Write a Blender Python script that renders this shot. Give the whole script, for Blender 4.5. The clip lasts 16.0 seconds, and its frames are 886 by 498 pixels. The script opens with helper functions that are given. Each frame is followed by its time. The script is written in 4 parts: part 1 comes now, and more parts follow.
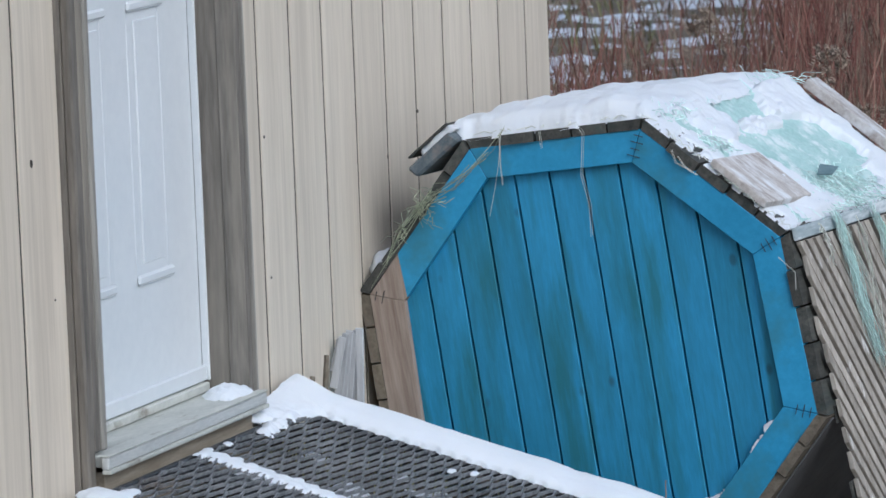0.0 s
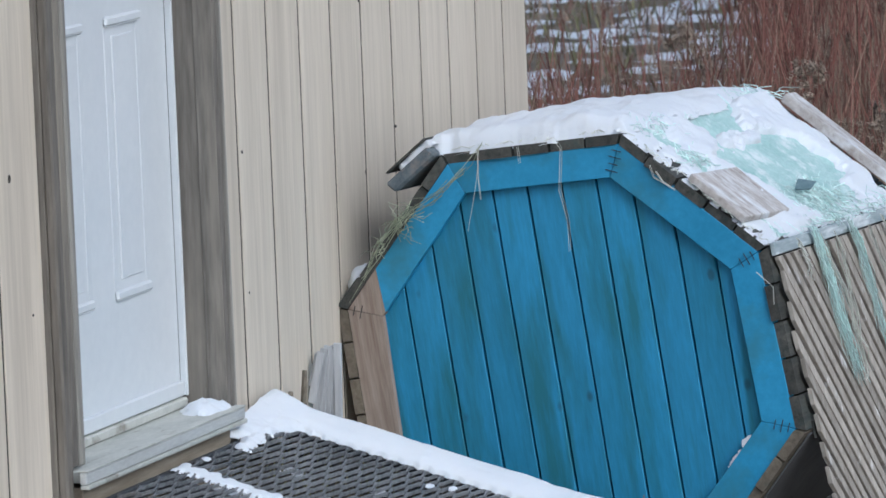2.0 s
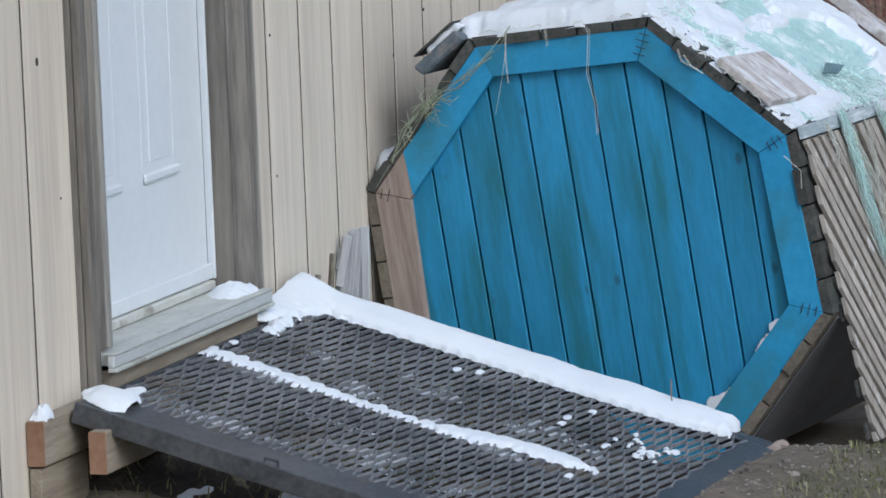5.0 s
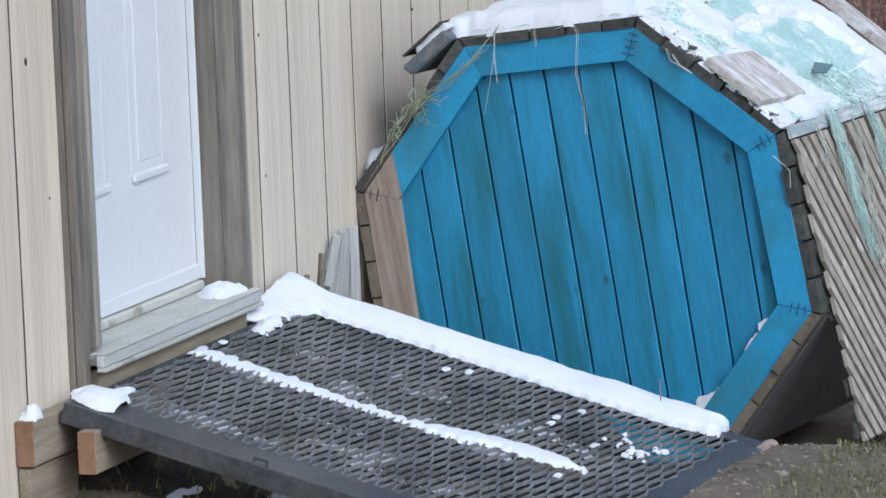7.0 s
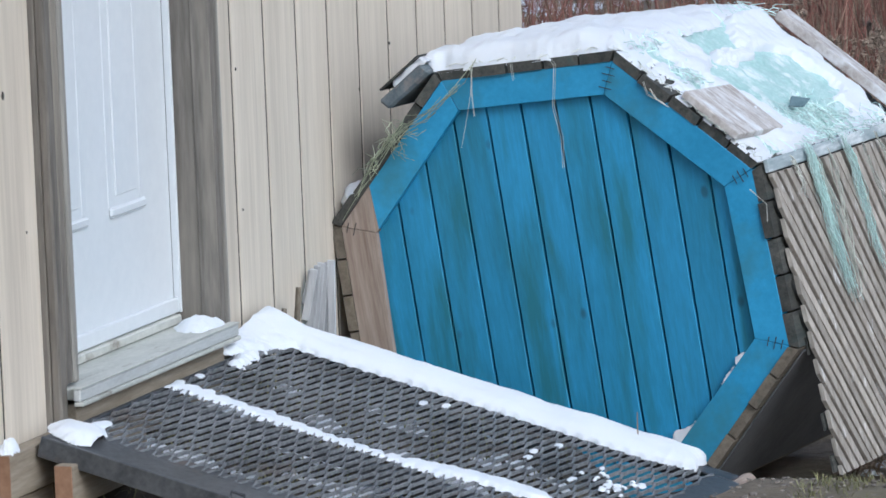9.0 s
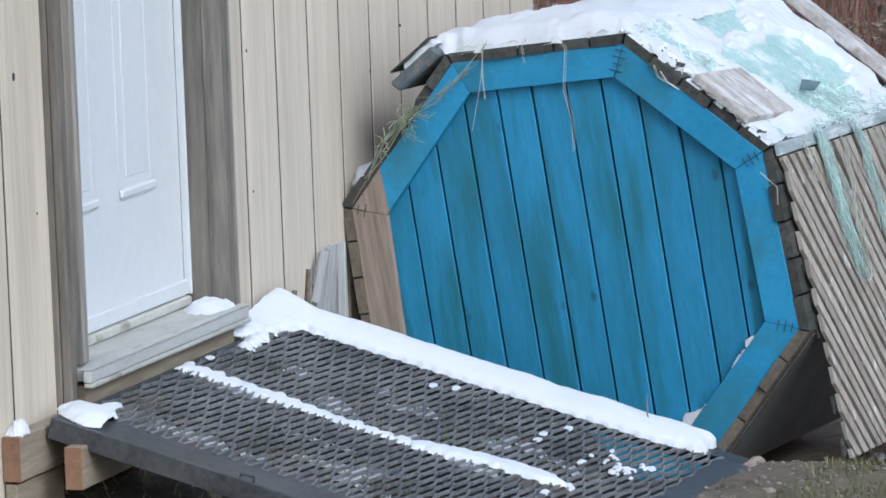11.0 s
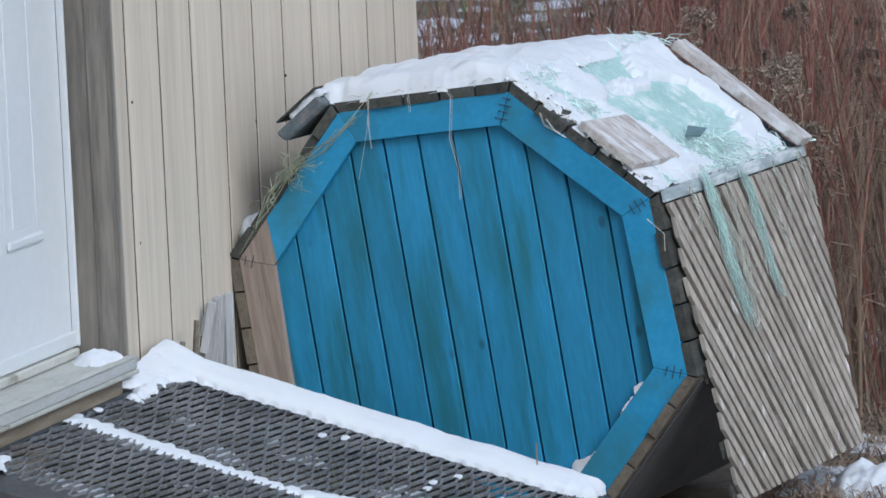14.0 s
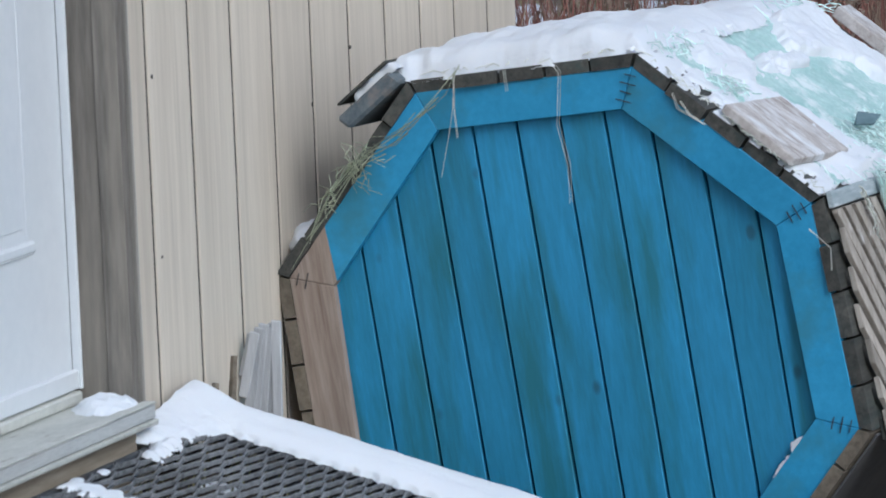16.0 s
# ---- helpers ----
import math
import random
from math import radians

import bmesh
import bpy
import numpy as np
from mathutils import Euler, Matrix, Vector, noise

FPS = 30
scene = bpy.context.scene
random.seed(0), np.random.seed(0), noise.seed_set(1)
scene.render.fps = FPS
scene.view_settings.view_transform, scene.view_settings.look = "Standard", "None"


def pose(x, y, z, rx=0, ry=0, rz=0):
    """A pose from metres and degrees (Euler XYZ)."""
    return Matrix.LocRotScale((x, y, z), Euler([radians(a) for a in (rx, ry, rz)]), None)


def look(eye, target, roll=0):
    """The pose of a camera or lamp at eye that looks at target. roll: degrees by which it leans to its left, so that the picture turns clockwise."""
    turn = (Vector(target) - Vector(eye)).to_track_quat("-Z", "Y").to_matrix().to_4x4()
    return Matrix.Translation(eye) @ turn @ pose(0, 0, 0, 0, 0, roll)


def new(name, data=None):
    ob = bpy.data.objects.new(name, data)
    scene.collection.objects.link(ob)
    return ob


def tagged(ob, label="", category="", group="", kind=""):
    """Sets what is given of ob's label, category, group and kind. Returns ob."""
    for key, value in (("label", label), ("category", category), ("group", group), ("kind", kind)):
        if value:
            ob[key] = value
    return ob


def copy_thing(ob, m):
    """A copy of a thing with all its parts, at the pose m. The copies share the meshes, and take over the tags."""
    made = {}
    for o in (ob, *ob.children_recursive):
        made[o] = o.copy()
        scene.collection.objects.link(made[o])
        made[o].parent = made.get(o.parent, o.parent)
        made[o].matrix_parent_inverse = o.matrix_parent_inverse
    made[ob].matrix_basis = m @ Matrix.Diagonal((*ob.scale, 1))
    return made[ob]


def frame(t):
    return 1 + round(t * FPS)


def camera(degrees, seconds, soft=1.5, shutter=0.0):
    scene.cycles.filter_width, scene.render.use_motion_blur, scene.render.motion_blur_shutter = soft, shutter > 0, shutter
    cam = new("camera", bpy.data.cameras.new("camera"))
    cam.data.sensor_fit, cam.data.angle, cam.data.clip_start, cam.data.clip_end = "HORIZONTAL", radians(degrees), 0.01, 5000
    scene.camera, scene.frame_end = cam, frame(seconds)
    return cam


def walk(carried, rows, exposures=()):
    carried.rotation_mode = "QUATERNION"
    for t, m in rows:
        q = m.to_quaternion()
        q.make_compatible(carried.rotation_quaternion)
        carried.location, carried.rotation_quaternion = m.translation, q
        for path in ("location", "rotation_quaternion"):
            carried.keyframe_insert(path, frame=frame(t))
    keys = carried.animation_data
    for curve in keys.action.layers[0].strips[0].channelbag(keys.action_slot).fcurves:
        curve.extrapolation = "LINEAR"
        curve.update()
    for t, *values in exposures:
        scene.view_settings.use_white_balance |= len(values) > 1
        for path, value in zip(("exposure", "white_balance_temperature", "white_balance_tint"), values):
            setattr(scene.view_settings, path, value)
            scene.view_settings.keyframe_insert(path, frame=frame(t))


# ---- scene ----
cam = camera(8.731, 16.0, soft=1.6)
cam.data.dof.use_dof, cam.data.dof.focus_distance, cam.data.dof.aperture_fstop = True, 13.4, 20.0
# seconds, eye, target, roll
PATH = [
    (0, (-12.1013, -4.9209, 2.5188), (0.2653, -0.3319, 0.8167), -2.227),
    (0.5, (-12.1013, -4.9209, 2.5188), (0.2738, -0.3488, 0.8326), -2.227),
    (1, (-12.1013, -4.9209, 2.5188), (0.2738, -0.3477, 0.8357), -2.227),
    (1.5, (-12.1013, -4.9209, 2.5188), (0.2795, -0.3596, 0.8450), -2.227),
    (2, (-12.1013, -4.9209, 2.5188), (0.2871, -0.3788, 0.8489), -2.227),
    (2.5, (-12.1013, -4.9209, 2.5188), (0.2915, -0.3922, 0.8457), -2.227),
    (3, (-12.1013, -4.9209, 2.5188), (0.2961, -0.4032, 0.8496), -2.227),
    (3.5, (-12.1013, -4.9209, 2.5188), (0.2976, -0.4142, 0.8314), -2.227),
    (4, (-12.1013, -4.9209, 2.5188), (0.2957, -0.4236, 0.7930), -2.227),
    (4.5, (-12.1013, -4.9209, 2.5188), (0.2604, -0.3723, 0.6782), -2.227),
    (4.7, (-12.1013, -4.9209, 2.5188), (0.2296, -0.3226, 0.5967), -2.227),
    (6.8, (-12.1013, -4.9209, 2.5188), (0.2268, -0.3280, 0.5657), -2.200),
    (7, (-12.1013, -4.9209, 2.5188), (0.2366, -0.3463, 0.5852), -2.227),
    (7.5, (-12.1013, -4.9209, 2.5188), (0.2554, -0.3782, 0.6308), -2.274),
    (8, (-12.1013, -4.9209, 2.5188), (0.2633, -0.3884, 0.6580), -2.260),
    (10.5, (-12.1013, -4.9209, 2.5188), (0.2614, -0.3914, 0.6381), -2.082),
    (11, (-12.1013, -4.9209, 2.5188), (0.2520, -0.3728, 0.6208), -2.067),
    (11.5, (-12.1013, -4.9209, 2.5188), (0.2483, -0.3643, 0.6172), -2.222),
    (11.7, (-12.1013, -4.9209, 2.5188), (0.2660, -0.4005, 0.6464), -2.342),
    (11.9, (-12.1013, -4.9209, 2.5188), (0.3183, -0.5027, 0.7515), -2.571),
    (12, (-12.1013, -4.9209, 2.5188), (0.3332, -0.5261, 0.7988), -2.609),
    (12.2, (-12.1013, -4.9209, 2.5188), (0.3660, -0.5900, 0.8758), -2.571),
    (12.5, (-12.1013, -4.9209, 2.5188), (0.4003, -0.6618, 0.9506), -2.569),
    (13, (-12.1013, -4.9209, 2.5188), (0.4117, -0.7116, 0.9070), -2.491),
    (13.5, (-12.1013, -4.9209, 2.5188), (0.3631, -0.6276, 0.7593), -2.474),
    (14, (-12.1013, -4.9209, 2.5188), (0.3534, -0.6147, 0.7221), -2.475),
    (14.5, (-12.1013, -4.9209, 2.5188), (0.3628, -0.6367, 0.7349), -2.481),
    (15, (-12.1013, -4.9209, 2.5188), (0.3473, -0.5879, 0.7448), -2.457),
    (15.5, (-11.9917, -4.8827, 2.5031), (0.3449, -0.5818, 0.7425), -2.426),
    (15.6, (-11.5861, -4.7406, 2.4454), (0.3399, -0.5660, 0.7465), -2.427),
    (15.8, (-10.5610, -4.3727, 2.2988), (0.3169, -0.5011, 0.7454), -2.315),
    (16, (-9.4197, -3.9507, 2.1384), (0.2955, -0.4358, 0.7603), -2.338),
]

# the clip's own exposure drifts a little
EXPOSURES = [(0, -0.13, 5380, 7), (4.5, -0.15, 5380, 7), (6.8, 0.09, 5380, 7), (12.3, 0.09, 5380, 7), (13.5, -0.13, 5380, 7), (16, -0.13, 5380, 7)]
walk(cam, [(t, look(eye, target, roll)) for t, eye, target, roll in PATH], exposures=EXPOSURES)

# ---- light: overcast winter sky ----
world = bpy.data.worlds.new("overcast_sky")
scene.world = world
world.use_nodes = True
wn = world.node_tree
wn.nodes.clear()
sky = wn.nodes.new("ShaderNodeTexSky")
sky.sky_type, sky.sun_disc = "NISHITA", False
sky.sun_elevation, sky.sun_rotation = radians(38), radians(216)
sky.air_density, sky.dust_density, sky.ozone_density = 1.0, 4.0, 1.0
grey = wn.nodes.new("ShaderNodeHueSaturation")
grey.inputs["Saturation"].default_value = 0.8
bg = wn.nodes.new("ShaderNodeBackground")
bg.inputs["Strength"].default_value = 0.13
wout = wn.nodes.new("ShaderNodeOutputWorld")
wn.links.new(sky.outputs[0], grey.inputs["Color"])
wn.links.new(grey.outputs[0], bg.inputs["Color"])
wn.links.new(bg.outputs[0], wout.inputs[0])
sun_data = bpy.data.lights.new("sun", "SUN")
sun_data.energy, sun_data.angle, sun_data.color = 0.9, radians(25), (1.0, 0.98, 0.96)
sun = new("sun", sun_data)
sun.matrix_world = look((-8, -11, 10.6), (0, 0, 0))

# ---- materials ----


def surface(name, dark, light, scale=8.0, stretch=(1, 1, 1), rough=0.75, bump=0.25, grain=60.0, vary=0.15, stain=None, metal=0.0,
            stain_scale=2.5, stain_at=(0.55, 0.75), spec=0.4, island=False, bump_far=0.004, knots=None):
    """Two scales of colour noise between dark and light, fine grain in the relief, stains of a third colour, a random tone for each piece."""
    m = bpy.data.materials.new(name)
    m.use_nodes = True
    nt = m.node_tree
    n, l = nt.nodes, nt.links
    b = n["Principled BSDF"]
    b.inputs["Roughness"].default_value, b.inputs["Metallic"].default_value = rough, metal
    b.inputs["Specular IOR Level"].default_value = spec
    tc, info, mp = n.new("ShaderNodeTexCoord"), n.new("ShaderNodeObjectInfo"), n.new("ShaderNodeMapping")
    geo = n.new("ShaderNodeNewGeometry")
    rnd = geo.outputs["Random Per Island"] if island else info.outputs["Random"]
    mul = n.new("ShaderNodeMath")
    mul.operation, mul.inputs[1].default_value = "MULTIPLY", 37.0
    l.new(rnd, mul.inputs[0])
    add = n.new("ShaderNodeVectorMath")
    add.operation = "ADD"
    l.new(tc.outputs["Object"], add.inputs[0])
    l.new(mul.outputs[0], add.inputs[1])
    mp.inputs["Scale"].default_value = stretch
    l.new(add.outputs[0], mp.inputs[0])

    def tex(s, detail, rough_=0.6, vec=mp):
        t = n.new("ShaderNodeTexNoise")
        t.inputs["Scale"].default_value, t.inputs["Detail"].default_value, t.inputs["Roughness"].default_value = s, detail, rough_
        l.new(vec.outputs[0], t.inputs["Vector"])
        return t
    coarse, fine = tex(scale, 4), tex(grain, 5, 0.7)
    mix = n.new("ShaderNodeMath")
    mix.operation = "MULTIPLY_ADD"
    l.new(fine.outputs[0], mix.inputs[0])
    mix.inputs[1].default_value = 0.5
    half = n.new("ShaderNodeMath")
    half.operation, half.inputs[1].default_value = "MULTIPLY", 0.5
    l.new(coarse.outputs[0], half.inputs[0])
    l.new(half.outputs[0], mix.inputs[2])
    ramp = n.new("ShaderNodeValToRGB")
    ramp.color_ramp.elements[0].position, ramp.color_ramp.elements[1].position = 0.36, 0.64
    ramp.color_ramp.elements[0].color, ramp.color_ramp.elements[1].color = (*dark, 1), (*light, 1)
    l.new(mix.outputs[0], ramp.inputs[0])
    colour = ramp.outputs[0]
    if stain:
        st = tex(stain_scale, 5, 0.65)
        sr = n.new("ShaderNodeMapRange")
        sr.inputs[1].default_value, sr.inputs[2].default_value = stain_at
        l.new(st.outputs[0], sr.inputs[0])
        sm = n.new("ShaderNodeMixRGB")
        sm.inputs[2].default_value = (*stain, 1)
        l.new(sr.outputs[0], sm.inputs[0])
        l.new(colour, sm.inputs[1])
        colour = sm.outputs[0]
    if knots:
        vo = n.new("ShaderNodeTexVoronoi")
        vo.inputs["Scale"].default_value = knots[1]
        kmap = n.new("ShaderNodeMapping")
        kmap.inputs["Scale"].default_value = knots[2]
        l.new(add.outputs[0], kmap.inputs[0])
        l.new(kmap.outputs[0], vo.inputs["Vector"])
        kr = n.new("ShaderNodeMapRange")
        kr.inputs[1].default_value, kr.inputs[2].default_value, kr.inputs[3].default_value, kr.inputs[4].default_value = knots[3] * 0.5, knots[3], 0.75, 0.0
        l.new(vo.outputs["Distance"], kr.inputs[0])
        km = n.new("ShaderNodeMixRGB")
        km.inputs[2].default_value = (*knots[0], 1)
        l.new(kr.outputs[0], km.inputs[0])
        l.new(colour, km.inputs[1])
        colour = km.outputs[0]
    hs = n.new("ShaderNodeHueSaturation")
    vr = n.new("ShaderNodeMapRange")
    vr.inputs[3].default_value, vr.inputs[4].default_value = 1 - vary, 1 + vary
    l.new(rnd, vr.inputs[0])
    l.new(vr.outputs[0], hs.inputs["Value"])
    l.new(colour, hs.inputs["Color"])
    l.new(hs.outputs[0], b.inputs["Base Color"])
    bp = n.new("ShaderNodeBump")
    bp.inputs["Strength"].default_value, bp.inputs["Distance"].default_value = bump, bump_far
    l.new(mix.outputs[0], bp.inputs["Height"])
    l.new(bp.outputs[0], b.inputs["Normal"])
    return m


SIDING = surface("siding_paint", (0.565, 0.50, 0.405), (0.70, 0.625, 0.515), 3, (14, 14, 0.5), 0.75, 0.3, 9, 0.05, (0.35, 0.30, 0.235), stain_scale=0.35, stain_at=(0.57, 0.82))
GREYWOOD = surface("weathered_casing", (0.115, 0.105, 0.09), (0.235, 0.212, 0.182), 3, (6, 6, 0.6), 0.85, 0.4, 12, 0.14, (0.30, 0.268, 0.222), stain_scale=1.1, stain_at=(0.50, 0.72))
BEADWOOD = surface("pale_casing_bead", (0.19, 0.18, 0.16), (0.37, 0.35, 0.31), 3, (7, 7, 0.3), 0.85, 0.4, 14, 0.1, (0.14, 0.13, 0.12), stain_scale=1.6, stain_at=(0.52, 0.66))
DOORWHITE = surface("door_paint", (0.66, 0.69, 0.71), (0.72, 0.745, 0.76), 2, (1, 1, 1), 0.35, 0.05, 30, 0.02)
SILLPAINT = surface("sill_paint", (0.42, 0.43, 0.39), (0.58, 0.58, 0.53), 6, (1, 3, 1), 0.6, 0.2, 40, 0.05, (0.2, 0.17, 0.13), stain_scale=7, stain_at=(0.58, 0.72))
ALU = surface("aluminium_trim", (0.46, 0.47, 0.46), (0.60, 0.61, 0.59), 5, (1, 6, 6), 0.5, 0.1, 40, 0.05, (0.3, 0.28, 0.25), metal=0.15)
BLUE = surface("blue_paint", (0.033, 0.215, 0.365), (0.054, 0.315, 0.57), 2.2, (2, 5, 0.7), 0.6, 0.35, 22, 0.07, (0.03, 0.175, 0.235), stain_scale=2.8, stain_at=(0.47, 0.66), knots=((0.022, 0.09, 0.13), 9.0, (0.6, 1.3, 0.8), 0.135))
BLUERIM = surface("blue_rim_paint", (0.037, 0.262, 0.47), (0.058, 0.333, 0.585), 2.2, (2, 3, 3), 0.55, 0.3, 22, 0.05, (0.05, 0.22, 0.31), stain_scale=1.5, stain_at=(0.50, 0.70), knots=((0.02, 0.085, 0.13), 3.0, (0.6, 1, 1), 0.045))
RAWWOOD = surface("bare_cedar", (0.25, 0.19, 0.15), (0.42, 0.345, 0.285), 5, (2, 10, 0.7), 0.85, 0.4, 12, 0.1, (0.15, 0.10, 0.075), stain_scale=2, stain_at=(0.55, 0.72))
DRYSTAVE = surface("dry_stave", (0.11, 0.092, 0.066), (0.215, 0.182, 0.14), 5, (1, 8, 8), 0.8, 0.4, 14, 0.2, (0.10, 0.10, 0.075), stain_scale=3)
RAILWOOD = surface("pale_blue_rail", (0.30, 0.37, 0.39), (0.52, 0.58, 0.60), 5, (1, 6, 6), 0.75, 0.4, 14, 0.1, (0.74, 0.78, 0.79), stain_scale=5, stain_at=(0.5, 0.64))
FLAPWOOD = surface("blue_grey_board", (0.085, 0.115, 0.135), (0.20, 0.225, 0.235), 5, (1, 6, 6), 0.75, 0.4, 14, 0.1, (0.27, 0.24, 0.22), stain_scale=4, stain_at=(0.52, 0.7))
STAVE = surface("wet_stave", (0.03, 0.034, 0.032), (0.11, 0.105, 0.09), 5, (1, 8, 8), 0.7, 0.4, 14, 0.25, (0.05, 0.07, 0.065), stain_scale=3)
PLANK = surface("weathered_plank", (0.33, 0.29, 0.26), (0.60, 0.565, 0.535), 4, (9, 3, 3), 0.85, 0.6, 16, 0.1, (0.72, 0.73, 0.74), stain_scale=3.5, stain_at=(0.46, 0.66))
SLAT = surface("lattice_slat", (0.27, 0.238, 0.20), (0.51, 0.465, 0.405), 5, (6, 9, 2.0), 0.85, 0.5, 14, 0.2, (0.82, 0.80, 0.77), stain_scale=2.6, stain_at=(0.60, 0.68))
LATH = surface("grey_lath", (0.33, 0.34, 0.35), (0.52, 0.53, 0.54), 5, (9, 9, 0.8), 0.85, 0.4, 14, 0.15)
LUMBER = surface("lumber_beam", (0.22, 0.18, 0.13), (0.36, 0.31, 0.24), 5, (0.8, 9, 9), 0.8, 0.3, 14, 0.12, (0.15, 0.105, 0.075))
ENDGRAIN = surface("beam_end", (0.22, 0.12, 0.07), (0.33, 0.20, 0.125), 12, (1, 1, 1), 0.85, 0.3, 60, 0.1)
STEEL = surface("dark_steel", (0.045, 0.048, 0.052), (0.115, 0.12, 0.127), 6, (1, 1, 1), 0.42, 0.2, 60, 0.12, (0.12, 0.08, 0.055), stain_scale=5, stain_at=(0.6, 0.75), metal=0.25)
MESHSTEEL = surface("grating_steel", (0.09, 0.095, 0.10), (0.33, 0.34, 0.352), 6, (1, 1, 1), 0.5, 0.2, 60, 0.05, (0.17, 0.12, 0.085), stain_scale=4, stain_at=(0.62, 0.80), metal=0.2)
BRASS = surface("brass", (0.55, 0.40, 0.13), (0.72, 0.55, 0.22), 8, (1, 1, 1), 0.22, 0.05, 40, 0.02, metal=1.0)
NET = surface("green_net", (0.36, 0.56, 0.53), (0.56, 0.73, 0.70), 9, (1, 1, 1), 0.8, 0.6, 90, 0.05, (0.74, 0.82, 0.81), stain_scale=13, stain_at=(0.50, 0.62))
TWINE = surface("green_twine", (0.50, 0.70, 0.66), (0.80, 0.90, 0.87), 14, (1, 1, 1), 0.8, 0.2, 60, 0.3, island=True)
STRAWNET = surface("straw_net", (0.27, 0.31, 0.21), (0.50, 0.52, 0.38), 14, (1, 1, 1), 0.8, 0.2, 60, 0.3, island=True)
PALETWINE = surface("pale_twine", (0.55, 0.57, 0.50), (0.75, 0.76, 0.70), 14, (1, 1, 1), 0.8, 0.2, 60, 0.2, island=True)
SOIL = surface("soil", (0.10, 0.08, 0.06), (0.29, 0.24, 0.185), 1.6, (1, 1, 1), 0.95, 0.9, 26, 0.0, (0.16, 0.14, 0.085), stain_scale=0.9, stain_at=(0.48, 0.66), bump_far=0.03)
GROOVE = surface("groove_dirt", (0.03, 0.027, 0.024), (0.07, 0.06, 0.05), 5, (1, 1, 1), 0.95, 0.2, 30, 0.0)
KNOT = surface("pine_knot", (0.24, 0.13, 0.07), (0.36, 0.22, 0.13), 30, (1, 1, 1), 0.7, 0.2, 60, 0.0)
CLIP = surface("clip_plastic", (0.10, 0.16, 0.18), (0.16, 0.23, 0.25), 30, (1, 1, 1), 0.4, 0.1, 90, 0.0)
# dark grey for the shade on the drum's underside
STAVESHADE = surface("stave_shade", (0.085, 0.087, 0.09), (0.13, 0.13, 0.13), 3, (1, 1, 1), 0.8, 0.2, 30, 0.0)
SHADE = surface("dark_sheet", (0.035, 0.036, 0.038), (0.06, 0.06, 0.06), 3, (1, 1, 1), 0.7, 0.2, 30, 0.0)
STEM = surface("red_stems", (0.16, 0.062, 0.05), (0.34, 0.155, 0.12), 0.25, (1, 1, 0.3), 0.8, 0.2, 3, 0.6, (0.32, 0.235, 0.17), stain_scale=0.4, stain_at=(0.5, 0.62), island=True)
TANSTEM = surface("dry_stems", (0.20, 0.14, 0.10), (0.40, 0.31, 0.225), 1, (1, 1, 0.3), 0.85, 0.2, 6, 0.35, island=True)
PLUME = surface("dry_plume", (0.23, 0.17, 0.125), (0.42, 0.34, 0.265), 6, (1, 1, 1), 0.9, 0.2, 30, 0.25, island=True)
# near black brown that stands in for the shade on the soil below the ramp
RAMPSHADE = surface("ramp_shade_dark", (0.018, 0.015, 0.012), (0.06, 0.048, 0.038), 9, (1, 1, 1), 0.9, 0.6, 60, 0.0, (0.10, 0.075, 0.055), stain_scale=11, stain_at=(0.56, 0.7), bump_far=0.01)
GRASS = surface("grass_blades", (0.11, 0.115, 0.045), (0.26, 0.245, 0.12), 2, (1, 1, 1), 0.75, 0.1, 9, 0.4, (0.36, 0.29, 0.19), stain_scale=3, island=True)
GRAVEL = surface("pebbles", (0.14, 0.12, 0.10), (0.32, 0.28, 0.24), 20, (1, 1, 1), 0.9, 0.3, 60, 0.4, island=True)
PLASTER = surface("plain_board", (0.45, 0.43, 0.40), (0.52, 0.50, 0.47), 3, (1, 1, 1), 0.9, 0.1, 30, 0.0)


def snow_material():
    m = bpy.data.materials.new("snow")
    m.use_nodes = True
    n, l = m.node_tree.nodes, m.node_tree.links
    b = n["Principled BSDF"]
    b.inputs["Roughness"].default_value = 0.65
    b.inputs["Subsurface Weight"].default_value = 0.25
    b.inputs["Subsurface Radius"].default_value = (0.02, 0.022, 0.025)
    b.inputs["Subsurface Scale"].default_value = 0.5
    tc = n.new("ShaderNodeTexCoord")
    t = n.new("ShaderNodeTexNoise")
    t.inputs["Scale"].default_value, t.inputs["Detail"].default_value = 55, 6
    t2 = n.new("ShaderNodeTexNoise")
    t2.inputs["Scale"].default_value, t2.inputs["Detail"].default_value = 7, 3
    r = n.new("ShaderNodeValToRGB")
    r.color_ramp.elements[0].color, r.color_ramp.elements[1].color = (0.70, 0.73, 0.77, 1), (0.80, 0.825, 0.85, 1)
    bp = n.new("ShaderNodeBump")
    bp.inputs["Strength"].default_value, bp.inputs["Distance"].default_value = 0.35, 0.006
    l.new(tc.outputs["Object"], t.inputs["Vector"])
    l.new(tc.outputs["Object"], t2.inputs["Vector"])
    l.new(t2.outputs[0], r.inputs[0])
    l.new(r.outputs[0], b.inputs["Base Color"])
    l.new(t.outputs[0], bp.inputs["Height"])
    l.new(bp.outputs[0], b.inputs["Normal"])
    return m


SNOW = snow_material()

# ---- building helpers ----


def box(bm, lo, hi, bevel=0.0):
    r = bmesh.ops.create_cube(bm, size=1.0)
    for v in r["verts"]:
        v.co = Vector([lo[i] + (v.co[i] + 0.5) * (hi[i] - lo[i]) for i in range(3)])
    if bevel:
        es = list({e for v in r["verts"] for e in v.link_edges})
        bmesh.ops.bevel(bm, geom=es, offset=bevel, segments=1, affect="EDGES", profile=0.6)
    return r


